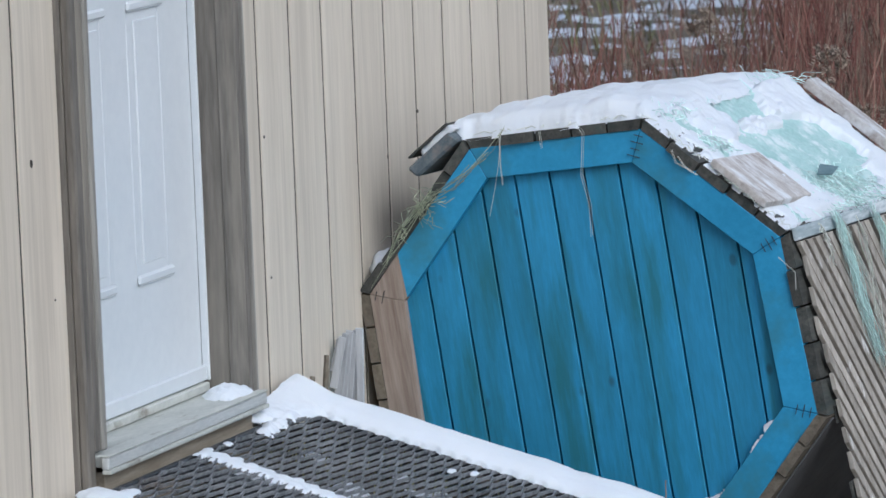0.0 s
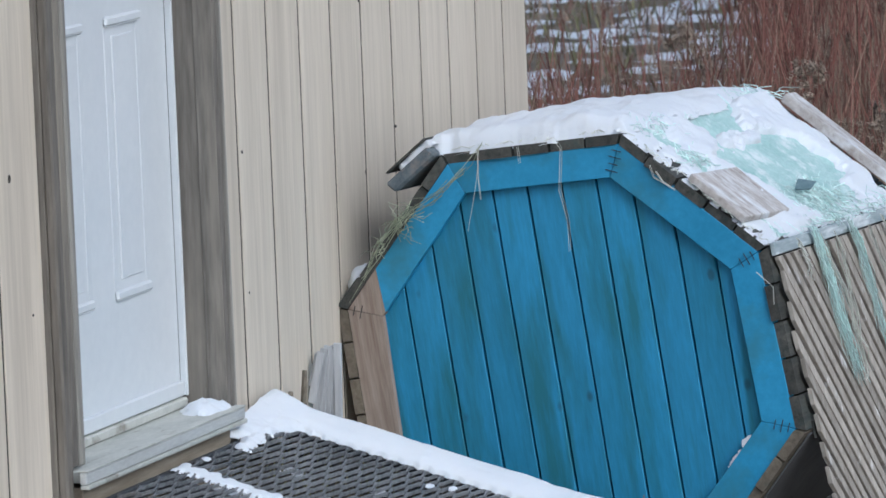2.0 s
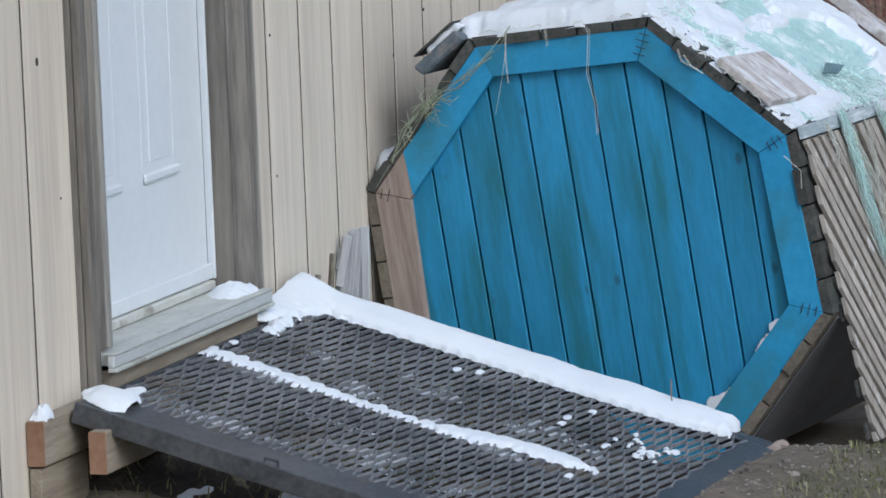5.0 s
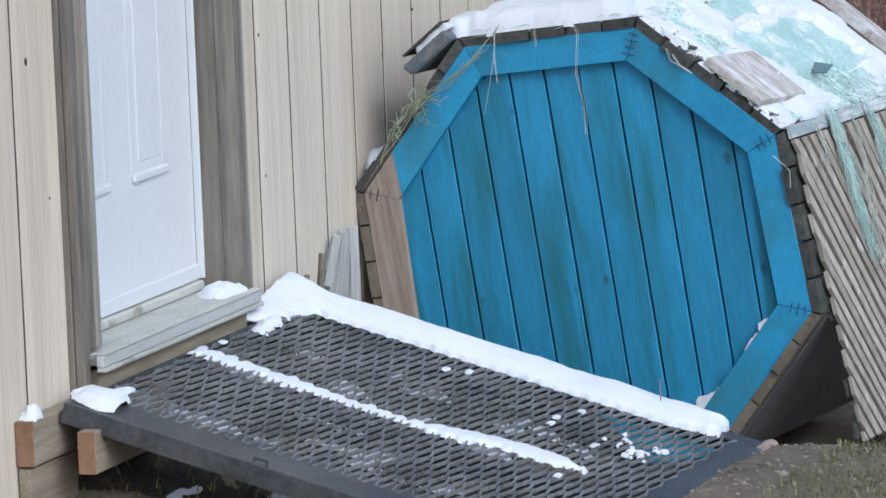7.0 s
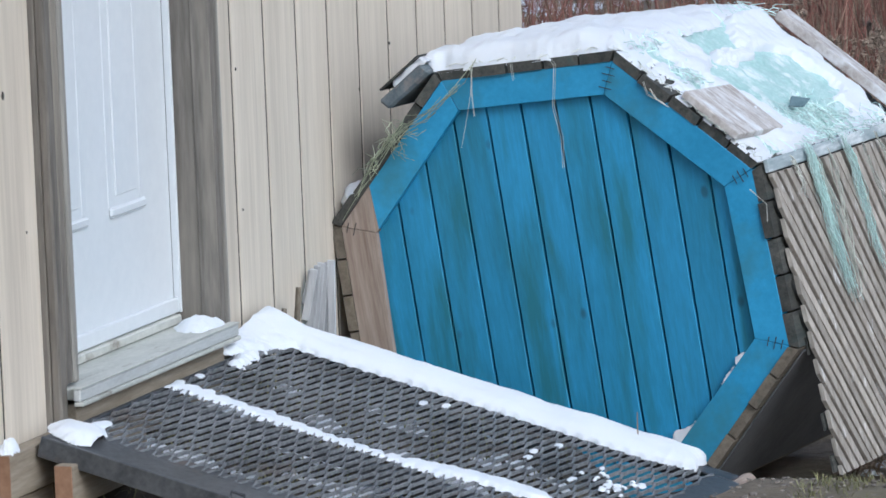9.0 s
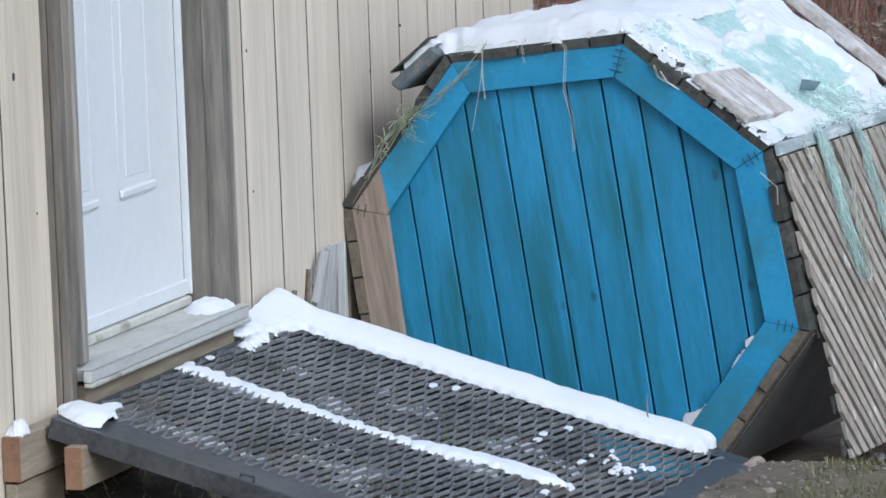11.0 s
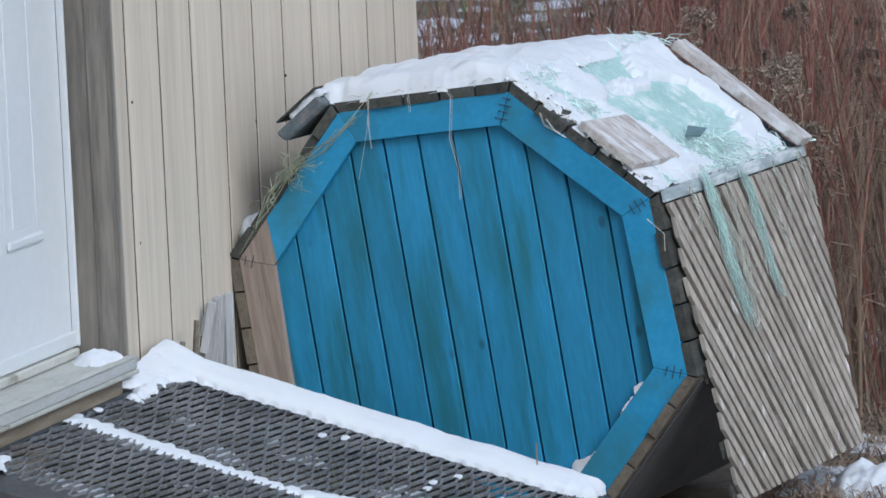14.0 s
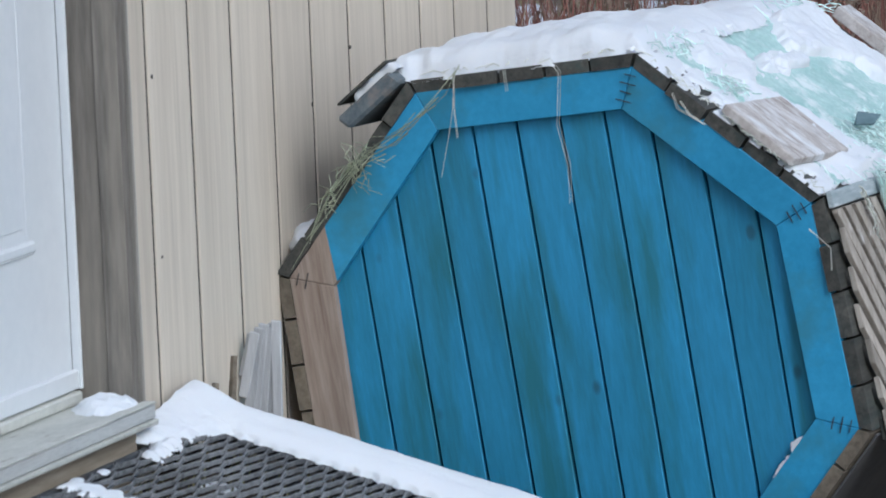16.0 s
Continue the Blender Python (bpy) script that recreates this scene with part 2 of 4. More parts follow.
def boxed(lo, hi, bevel=0.0):
    bm = bmesh.new()
    box(bm, lo, hi, bevel)
    return bm


def finish(name, bm, material, smooth=False):
    me = bpy.data.meshes.new(name)
    bmesh.ops.recalc_face_normals(bm, faces=bm.faces)
    for f in bm.faces:
        f.smooth = smooth
    bm.to_mesh(me)
    bm.free()
    me.materials.append(material)
    return me


def part(name, bm, material, parent, label="", smooth=False, kind=""):
    ob = new(name, finish(name, bm, material, smooth))
    ob.parent = parent
    return tagged(ob, label=label, kind=kind)


def thing(name, m, label, category, group="", kind=""):
    ob = new(name)
    ob.empty_display_size = 0.1
    ob.matrix_world = m
    return tagged(ob, label, category, group, kind)


def single(name, bm, material, label, category, group="", kind="", smooth=False, m=None):
    ob = new(name, finish(name, bm, material, smooth))
    if m is not None:
        ob.matrix_world = m
    return tagged(ob, label, category, group, kind)


def mesh_of(name, verts, faces, material, smooth=False):
    me = bpy.data.meshes.new(name)
    me.from_pydata([tuple(v) for v in verts], [], faces)
    me.materials.append(material)
    if smooth:
        me.polygons.foreach_set("use_smooth", [True] * len(me.polygons))
    me.update()
    return me


def clip(poly, a, b, c):
    """The part of a convex polygon where a x + b y <= c."""
    out = []
    for i, p in enumerate(poly):
        q = poly[(i + 1) % len(poly)]
        dp, dq = a * p[0] + b * p[1] - c, a * q[0] + b * q[1] - c
        if dp <= 0:
            out.append(p)
        if dp * dq < 0:
            k = dp / (dp - dq)
            out.append((p[0] + k * (q[0] - p[0]), p[1] + k * (q[1] - p[1])))
    return out


def slab(poly, place, depth, bevel=0.0):
    """A flat polygon, put into space by place(u, v, d), made depth thick."""
    bm = bmesh.new()
    a = [bm.verts.new(place(u, v, 0)) for u, v in poly]
    b = [bm.verts.new(place(u, v, depth)) for u, v in poly]
    bm.faces.new(a)
    bm.faces.new(b[::-1])
    for i in range(len(poly)):
        j = (i + 1) % len(poly)
        bm.faces.new((a[i], b[i], b[j], a[j]))
    bmesh.ops.recalc_face_normals(bm, faces=bm.faces)
    if bevel:
        bmesh.ops.bevel(bm, geom=list(bm.edges), offset=bevel, segments=1, affect="EDGES")
    return bm


def fbm(x, y, z=0.0, octaves=4):
    return noise.fractal(Vector((x, y, z)), 1.0, 2.0, octaves)


def blanket(place, width, length, nu, nv, thick):
    """A sheet of snow over a surface: place(u, v, h); thick(u, v) gives its height, and where that is nothing there is no snow."""
    bm = bmesh.new()
    grid = {}
    for i in range(nu + 1):
        for j in range(nv + 1):
            u, v = width * i / nu, length * j / nv
            h = thick(u, v)
            grid[i, j] = (bm.verts.new(place(u, v, max(h, -0.006))), h)
    for i in range(nu):
        for j in range(nv):
            c = [grid[i, j], grid[i + 1, j], grid[i + 1, j + 1], grid[i, j + 1]]
            if max(h for _, h in c) > 0:
                bm.faces.new([v for v, _ in c])
    bmesh.ops.delete(bm, geom=[v for v in bm.verts if not v.link_faces], context="VERTS")
    return bm


def tube(bm, points, radius, sides=4, tip=0.5):
    """A thin round strand through the points, tapering to the tip."""
    rings = []
    for k, p in enumerate(points):
        p = Vector(p)
        q = Vector(points[min(k + 1, len(points) - 1)]) - Vector(points[max(k - 1, 0)])
        q.normalize()
        a = q.orthogonal().normalized()
        b = q.cross(a)
        r = radius * (1 - (1 - tip) * k / (len(points) - 1))
        rings.append([bm.verts.new(p + r * (math.cos(2 * math.pi * s / sides) * a + math.sin(2 * math.pi * s / sides) * b)) for s in range(sides)])
    for r0, r1 in zip(rings, rings[1:]):
        for s in range(sides):
            bm.faces.new((r0[s], r0[(s + 1) % sides], r1[(s + 1) % sides], r1[s]))
    bm.faces.new(rings[0][::-1])
    bm.faces.new(rings[-1])


def smooth01(x, a, b):
    k = min(max((x - a) / (b - a), 0.0), 1.0)
    return k * k * (3 - 2 * k)


# ---- ground ----


def ground_z(x, y):
    """The yard: a low bank at the foot of the ramp, a dip beside the house where the drum stands."""
    near = 1 - smooth01(x, 0.05, 0.75)
    bank = smooth01(-y, 0.80, 1.12) * near
    z = -0.05 + 0.225 * bank + (0.12 * near + 0.16 * (1 - smooth01(x, -0.9, 0.2))) * (1 - bank)
    under = (1 - smooth01(x, 0.22, 0.50)) * smooth01(y, -0.92, -0.66) * (1 - smooth01(y, 0.1, 0.6)) * smooth01(x, -1.30, -0.85)
    z = max(z, z + under * (0.40 + 0.272 * min(y + 0.06, 0.0) - z))
    z += 0.02 * fbm(x * 0.9, y * 0.9) + 0.006 * fbm(x * 5, y * 5, 3)
    far = math.hypot(x, y)
    return z + 0.02 * min(far / 10, 3) * fbm(x * 0.12, y * 0.12, 7)


def ground():
    s = np.linspace(-1, 1, 150)
    line = 1.6 * np.sinh(s * 6.6)
    xs, ys = line + 0.2, line - 0.9
    verts = [(x, y, ground_z(x, y)) for x in xs for y in ys]
    n = len(ys)
    faces = [(i * n + j, (i + 1) * n + j, (i + 1) * n + j + 1, i * n + j + 1) for i in range(len(xs) - 1) for j in range(n - 1)]
    ob = new("ground", mesh_of("ground", verts, faces, SOIL, True))
    tagged(ob, "brown bare soil with short dead grass", "ground", kind="structure")


ground()

# ---- house wall with the door ----
WALL_END, PITCH, BOTTOM, TOP = 2.01, 0.2032, 0.30, 2.75
OPEN_L, OPEN_R, OPEN_TOP = -1.08, -0.19, 2.62


def house():
    bm = bmesh.new()
    box(bm, (-3.2, 0.02, 0.05), (OPEN_L - 0.03, 0.16, TOP))
    box(bm, (OPEN_R + 0.03, 0.02, 0.05), (WALL_END - 0.02, 0.16, TOP))
    box(bm, (OPEN_L - 0.03, 0.02, OPEN_TOP), (OPEN_R + 0.03, 0.16, TOP))
    box(bm, (OPEN_L - 0.03, 0.02, 0.36), (OPEN_R + 0.03, 0.16, 0.46))
    wall = single("wall_south", bm, PLASTER, "beige grooved plywood siding on a small house", "wall", kind="structure")
    # boards between the grooves
    edges = [k * PITCH for k in range(-1, 10)] + [WALL_END]
    spans = [(a + 0.0065, b - 0.0065) for a, b in zip(edges, edges[1:]) if a >= 0]
    spans = [(-0.152, -0.0065)] + spans
    spans += [(-1.325 - PITCH * (k + 1) + 0.0065, -1.325 - PITCH * k - 0.0065) for k in range(9)]
    spans += [(-1.325 + 0.0065, -1.1125)]
    for a, b in spans:
        part("plank", boxed((a, 0.0, 0.06 if a > -1.2 else (0.33 if a > -1.33 else 0.12)), (b, 0.02, TOP), 0.0015), SIDING, wall)
    part("groove_backing", boxed((-3.2, 0.0035, 0.14), (-1.114, 0.0195, TOP)), GROOVE, wall)
    part("groove_backing", boxed((-0.15, 0.0035, 0.07), (WALL_END - 0.03, 0.0195, TOP)), GROOVE, wall)
    for kx, kz, r, tall, material in ((0.147, 1.505, 0.016, 1.25, KNOT), (0.80, 1.383, 0.006, 1.8, GROOVE), (0.803, 0.964, 0.004, 1.2, GROOVE), (0.022, 1.103, 0.004, 1, GROOVE),
                                      (-1.257, 1.196, 0.006, 1.5, GROOVE), (1.02, 1.05, 0.004, 1, GROOVE), (0.03, 0.78, 0.003, 1, GROOVE), (-1.17, 0.9, 0.003, 1, GROOVE)):
        bm = bmesh.new()
        ring = [bm.verts.new((kx + r * math.cos(a * 0.5236), -0.0012, kz + tall * r * math.sin(a * 0.5236))) for a in range(12)]
        back = [bm.verts.new((v.co.x, 0.001, v.co.z)) for v in ring]
        bm.faces.new(ring)
        for a in range(12):
            bm.faces.new((ring[a], ring[a - 1], back[a - 1], back[a]))
        part("knot" if material is KNOT else "nail_hole", bm, material, wall)
    bm = boxed((WALL_END - 0.16, 0.16, 0.05), (WALL_END - 0.002, 5.0, TOP))
    single("wall_east", bm, SIDING, "beige house side wall", "wall", kind="structure")
    bm = boxed((-3.36, 0.02, 0.05), (-3.2, 5.0, TOP))
    single("wall_west", bm, SIDING, "beige house side wall", "wall", kind="structure")
    bm = boxed((-3.36, 5.0, 0.05), (WALL_END - 0.002, 5.16, TOP))
    single("wall_north", bm, SIDING, "beige house back wall", "wall", kind="structure")
    bm = boxed((-3.36, 0.02, TOP), (WALL_END - 0.002, 5.16, TOP + 0.1))
    single("ceiling", bm, PLASTER, "plain flat ceiling slab over the house", "ceiling", kind="structure")
    bm = boxed((-3.3, 0.7, -0.2), (WALL_END - 0.06, 5.1, 0.045))
    single("foundation", bm, SHADE, "dark foundation below the house", "foundation", kind="structure")
    # skirting boards below the siding at the near end
    bm = boxed((-1.40, -0.03, 0.05), (-1.16, -0.004, 0.37), 0.002)
    single("trim", bm, LUMBER, "tan board standing under the ramp's head beam", "trim", kind="structure")


def door():
    d = thing("door_1", pose(-0.64, 0.08, 0.58), "white six panel steel door, closed, with a brass knob", "door", kind="structure")
    h = 2.0
    x0, x1 = -0.43, 0.436
    bm = boxed((x0, 0.0, 0), (x1, 0.045, h), 0.003)
    part("door_leaf", bm, DOORWHITE, d)
    # embossed panels: raised frame and field
    for px0, px1 in ((-0.235, -0.035), (0.087, 0.287)):
        for pz0, pz1 in ((0.26, 0.885), (1.02, 1.46), (1.58, 1.84)):
            bm = bmesh.new()
            t = 0.024
            for lo, hi, rise in (((px0, pz0), (px1, pz0 + t), 0.009), ((px0, pz1 - t), (px1, pz1), 0.009), ((px0, pz0 + t), (px0 + t, pz1 - t), 0.0014), ((px1 - t, pz0 + t), (px1, pz1 - t), 0.0014)):
                box(bm, (lo[0], -rise, lo[1]), (hi[0], 0.001, hi[1]), min(rise * 0.9, 0.006))
            box(bm, (px0 + 0.04, -0.003, pz0 + 0.045), (px1 - 0.04, 0.001, pz1 - 0.045), 0.0028)
            part("door_panel", bm, DOORWHITE, d)
    bm = boxed((x0, -0.012, 0.0), (x1, -0.001, 0.035), 0.003)
    part("door_sweep", bm, DOORWHITE, d, "white weather strip along the bottom edge")
    # knob
    bm = bmesh.new()
    prof = [(0, 0.033), (0.004, 0.033), (0.009, 0.026), (0.012, 0.014), (0.028, 0.013), (0.034, 0.022), (0.045, 0.0275), (0.057, 0.026), (0.064, 0.019), (0.0655, 0.0)]
    kx, kz = 0.392, 0.974
    rings = []
    for dist, r in prof:
        rings.append([bm.verts.new((kx + r * math.cos(a * math.pi / 12), -dist * 1.15, kz + r * math.sin(a * math.pi / 12))) for a in range(24)])
    for r0, r1 in zip(rings, rings[1:]):
        for s in range(24):
            bm.faces.new((r0[s], r0[(s + 1) % 24], r1[(s + 1) % 24], r1[s]))
    bmesh.ops.remove_doubles(bm, verts=bm.verts, dist=1e-5)
    part("door_knob", bm, BRASS, d, "polished brass round knob", smooth=True)
    # jambs and casings
    j = thing("door_frame", pose(-0.64, 0, 0.5), "weathered grey wooden door casing and jambs", "door frame", kind="structure")
    part("jamb", boxed((0.44, -0.012, 0.03), (0.462, 0.14, 2.1), 0.003), GREYWOOD, j)
    part("jamb", boxed((-0.455, -0.012, 0.03), (-0.435, 0.14, 2.1), 0.003), GREYWOOD, j)
    part("casing", boxed((0.442, -0.030, 0.0), (0.470, -0.0125, 2.1), 0.003), GREYWOOD, j)
    part("jamb_stop", boxed((0.4365, -0.0305, 0.056), (0.4395, 0.014, 2.08), 0.001), GREYWOOD, j)
    part("casing_bead", boxed((0.4705, -0.038, 0.0), (0.4765, -0.0125, 2.1), 0.002), BEADWOOD, j, "paler worn bead")
    part("casing_bead", boxed((0.477, -0.034, 0.0), (0.487, -0.0125, 2.1), 0.003), BEADWOOD, j, "paler worn bead")
    part("casing", boxed((-0.470, -0.034, -0.02), (-0.4345, -0.0125, 2.1), 0.004), GREYWOOD, j)
    part("casing_back", boxed((-0.4695, -0.012, -0.08), (-0.4555, 0.0195, 2.1), 0.002), GREYWOOD, j)
    part("casing", boxed((-0.434, -0.034, 0.062), (-0.4055, -0.0125, 2.1), 0.003), GREYWOOD, j)
    part("casing_bead", boxed((-0.405, -0.040, 0.062), (-0.382, -0.0125, 2.1), 0.004), BEADWOOD, j, "paler worn bead")
    part("weather_strip", boxed((0.4305, 0.062, 0.08), (0.4395, 0.079, 2.08), 0.002), DOORWHITE, j, "white weather strip beside the door")
    part("head_casing", boxed((-0.470, -0.034, 2.101), (0.487, -0.0125, 2.21), 0.004), GREYWOOD, j)
    # sill
    s = thing("door_sill", pose(-0.64, 0, 0.5), "pale worn door sill with a metal nosing", "door sill", kind="structure")
    bm = bmesh.new()
    box(bm, (-0.434, -0.055, 0.03), (0.439, 0.14, 0.055), 0.002)
    part("sill_board", bm, SILLPAINT, s)
    part("threshold", boxed((-0.434, 0.06, 0.056), (0.429, 0.13, 0.078), 0.004), SILLPAINT, s)
    part("nosing", boxed((-0.458, -0.073, 0.030), (0.436, -0.0555, 0.0565), 0.003), ALU, s, "grey metal nosing strip")
    part("nosing_lip", boxed((-0.458, -0.078, 0.020), (0.436, -0.057, 0.0295), 0.002), SILLPAINT, s, "pale lower lip")
    part("nosing_lip", boxed((-0.458, -0.076, 0.0568), (0.436, -0.05, 0.0605), 0.0015), SILLPAINT, s)
    part("riser_board", boxed((-0.43, -0.05, -0.10), (0.40, -0.001, 0.0195), 0.002), LUMBER, s, "tan board below the sill")


house()
door()


def snow_lump(name, label, centre, rx, ry, height, seed):
    """A rounded lump of snow on a level top."""
    cx, cy, cz = centre

    def th(u, v):
        rr = math.hypot((u - rx) / rx, (v - ry) / ry) + 0.30 * fbm(u / rx * 1.1 + seed, v / ry * 1.1, seed)
        return -0.04 * (rr - 1) if rr >= 1 else height * (1 - max(rr, 0) ** 2) ** 0.8 * (0.9 + 0.35 * fbm(u / rx * 1.6, v / ry * 1.6, seed + 3))
    bm = blanket(lambda u, v, h: Vector((cx - rx + u, cy - ry + v, cz + h)), 2 * rx, 2 * ry, 40, 40, th)
    single(name, bm, SNOW, label, "snow", kind="stuff", smooth=True)


snow_lump("sill_snow", "small drift of snow on the door sill", (-0.275, -0.005, 0.556), 0.066, 0.056, 0.026, 7)

# ---- octagonal drum ----
XF, YC, ZC, RAD, TURN = 0.56, -0.574, 0.532, 0.571, 8.557
APO = RAD * math.cos(math.pi / 8)
LEN = 1.12
SIDE = 2 * RAD * math.sin(math.pi / 8)
tn = radians(TURN)
YAW, DIP = -1.4, 1.8
DRUM = pose(XF, YC - APO * math.sin(tn), ZC - APO * math.cos(tn), -TURN, DIP, YAW)


def drum_place(u, v, d):
    """On the front: u to the right, v up from the middle, d into the depth."""
    return Vector((d, -u, v + APO))


# corners of the blue front, counted from the right: the drum has slumped out of true
FRONT = [(0.505, 0.204), (0.211, 0.499), (-0.217, 0.515), (-0.530, 0.211), (-0.530, -0.206), (-0.212, -0.515), (0.222, -0.515), (0.526, -0.212)]
RIM_IN = [(0.433, 0.173), (0.177, 0.425), (-0.186, 0.440), (-0.444, 0.183), (-0.452, -0.172), (-0.180, -0.436), (0.190, -0.436), (0.446, -0.184)]


def front_corner(k, out):
    """Corner k of the front, moved out past the blue boards."""
    x, y = FRONT[k % 8]
    r = math.hypot(x, y)
    return Vector((x * (r + out) / r, y * (r + out) / r))



def side_place(k, apothem):
    """On side k of the drum: s along the side seen from the front (clockwise), d into the depth, h outward."""
    a, b = front_corner(k, 0.0255), front_corner(k - 1, 0.0255)
    along = b - a
    out = Vector((-along.y, along.x)).normalized()
    rise = apothem - APO

    def place(s, d, h):
        q = a + along * (s / SIDE + 0.5) + out * (h + rise)
        return drum_place(q.x, q.y, d)
    return place


RIMS = {}


def drum():
    d = thing("octagonal_drum", DRUM, "blue painted octagonal wooden drum lying on its side", "wooden drum")
    oc = [tuple(front_corner(k, -0.002)) for k in range(8)]
    part("backing", slab([tuple(front_corner(k, -0.01)) for k in range(8)], drum_place, 0.02), SHADE, d).location.x = 0.052
    gaps = [-0.039 + 0.0865 * k for k in range(-7, 8)]
    for a, b in zip(gaps, gaps[1:]):
        poly = clip(clip(oc, -1, 0, -(a + 0.0028)), 1, 0, b - 0.0028)
        if len(poly) > 2:
            dd = 0.021 + random.uniform(-0.002, 0.002)
            part("plank", slab(poly, lambda u, v, t: drum_place(u, v, dd + t), 0.022, 0.0015), BLUE, d)
    # rim boards, mitred, proud of the planks
    out, inn = FRONT, RIM_IN
    for k in range(8):
        quad = [out[k - 1], out[k], inn[k], inn[k - 1]]
        c = [sum(p[i] for p in quad) / 4 for i in (0, 1)]
        quad = [(c[0] + (p[0] - c[0]) * 0.9975, c[1] + (p[1] - c[1]) * 0.9975) for p in quad]
        raw = k == 4
        pieces = [(quad, raw)]
        if k == 3:  # the lower end of this rim board is bare
            mid_o = [quad[0][i] + (quad[1][i] - quad[0][i]) * 0.72 for i in (0, 1)]
            mid_i = [quad[3][i] + (quad[2][i] - quad[3][i]) * 0.97 for i in (0, 1)]
            pieces = [([quad[0], mid_o, mid_i, quad[3]], False), ([mid_o, quad[1], quad[2], mid_i], True)]
        for shape, bare in pieces:
            RIMS[k] = part("rim_board", slab(shape, lambda u, v, t: drum_place(u, v, t), 0.0185, 0.0012), RAWWOOD if bare else BLUERIM, d,
                 "bare unpainted rim board" if bare else "")
    # staves round the sides
    for k in range(8):
        n = 5
        w = SIDE / n
        for i in range(n):
            s0 = -SIDE / 2 + i * w
            a = random.uniform(-0.012, 0.004)
            p = side_place(k, APO - 0.024)
            cut = 0.010
            l0, l1 = s0 + 0.0025, s0 + w - 0.0025
            bm = bmesh.new()
            vs = []
            for dd in (a, LEN + random.uniform(-0.01, 0.01)):
                vs.append([bm.verts.new(p(l0 + (cut if i == 0 else 0), dd, 0)), bm.verts.new(p(l1 - (cut if i == n - 1 else 0), dd, 0)),
                           bm.verts.new(p(l1, dd, 0.024)), bm.verts.new(p(l0, dd, 0.024))])
            bm.faces.new(vs[0])
            bm.faces.new(vs[1][::-1])
            for j in range(4):
                bm.faces.new((vs[0][j], vs[1][j], vs[1][(j + 1) % 4], vs[0][(j + 1) % 4]))
            part("stave", bm, DRYSTAVE if k in (4, 5, 7) else STAVE, d)
    # added sheet covers the lower right staves, its dark colour stands for their shade
    shaded_side = side_place(7, APO)
    part("felt_sheet", slab([(-0.21, 0.03), (0.20, 0.03), (0.20, LEN), (-0.21, LEN)], lambda s, t, q: shaded_side(s, t, 0.002 + q), 0.004), STAVESHADE, d, "dark grey sheet for the shade on the drum's lower staves")
    part("back_panel", slab(oc, lambda u, v, t: drum_place(u, v, LEN - 0.05 + t), 0.02), STAVE, d)
    return d


drum()


def lattice():
    """Slatted panel flat against the side of the drum, reaching down past it; the slats fan a little."""
    m = thing("slatted_panel", DRUM, "weathered grey brown slatted wooden panel leaning on the drum", "slatted panel")
    rnd = random.Random(21)
    p = side_place(0, APO + 0.008)
    top, low, x0, x1 = -0.190, 0.53, 0.018, LEN
    rect = [(top, x0), (low, x0 + 0.045), (low, x1 - 0.035), (top, x1 + 0.01)]
    pitch = 0.0545
    for i in range(-16, 23):
        a = x0 + i * pitch - 0.006
        lean = 0.80 - 0.2 * min(max(a, -0.4), 1.1)
        b = a + pitch * (0.655 + rnd.uniform(-0.03, 0.03))
        lean_b = 0.80 - 0.2 * min(max(a + pitch, -0.4), 1.1)
        poly = clip(clip(rect, lean, -1, lean * top - a), -lean_b, 1, b - lean_b * top)
        if len(poly) > 2:
            cs = sum(q[0] for q in poly) / len(poly)
            h, dip = rnd.uniform(-0.001, 0.002), rnd.uniform(-0.012, 0.012)
            part("slat", slab(poly, lambda s, t, q, h=h, dip=dip, cs=cs: p(s, t, h + q + dip * (s - cs)), 0.011, 0.0009), SLAT, m)
    for s in (-0.16, 0.02, 0.20, 0.38, 0.48):
        poly = [(s, x0 + 0.03), (s + 0.04, x0 + 0.03), (s + 0.04, x1 - 0.05), (s, x1 - 0.05)]
        part("batten", slab(poly, lambda a, t, q: p(a, t, q - 0.0085), 0.006), STAVE, m)
    rail = [(-0.224, 0.005), (-0.194, 0.005), (-0.194, LEN), (-0.224, LEN)]
    part("top_rail", slab(rail, lambda a, t, q: p(a, t, q - 0.003), 0.012, 0.002), RAILWOOD, m, "pale blue grey rail along the top")


lattice()


def loose_board(name, k, s0, s1, d0, d1, h, th, turn, material, label):
    p = side_place(k, APO)
    cs, cd = (s0 + s1) / 2, (d0 + d1) / 2
    c, s = math.cos(radians(turn)), math.sin(radians(turn))
    pts = []
    for a, b in ((s0, d0), (s1, d0), (s1, d1), (s0, d1)):
        a, b = a - cs, b - cd
        pts.append((cs + a * c - b * s, cd + a * s + b * c))
    bm = slab(pts, lambda a, t, q: p(a, t, h + q), th, 0.002)
    bmesh.ops.transform(bm, matrix=DRUM, verts=bm.verts)
    return single(name, bm, material, label, "board")


loose_board("board", 1, -0.018, 0.148, -0.005, 0.285, 0.010, 0.018, -3, PLANK, "short weathered board lying on the drum's netting")
loose_board("long_board", 1, -0.175, 0.235, LEN - 0.085, LEN - 0.01, 0.026, 0.024, -1.5, PLANK, "long weathered board along the back of the drum")


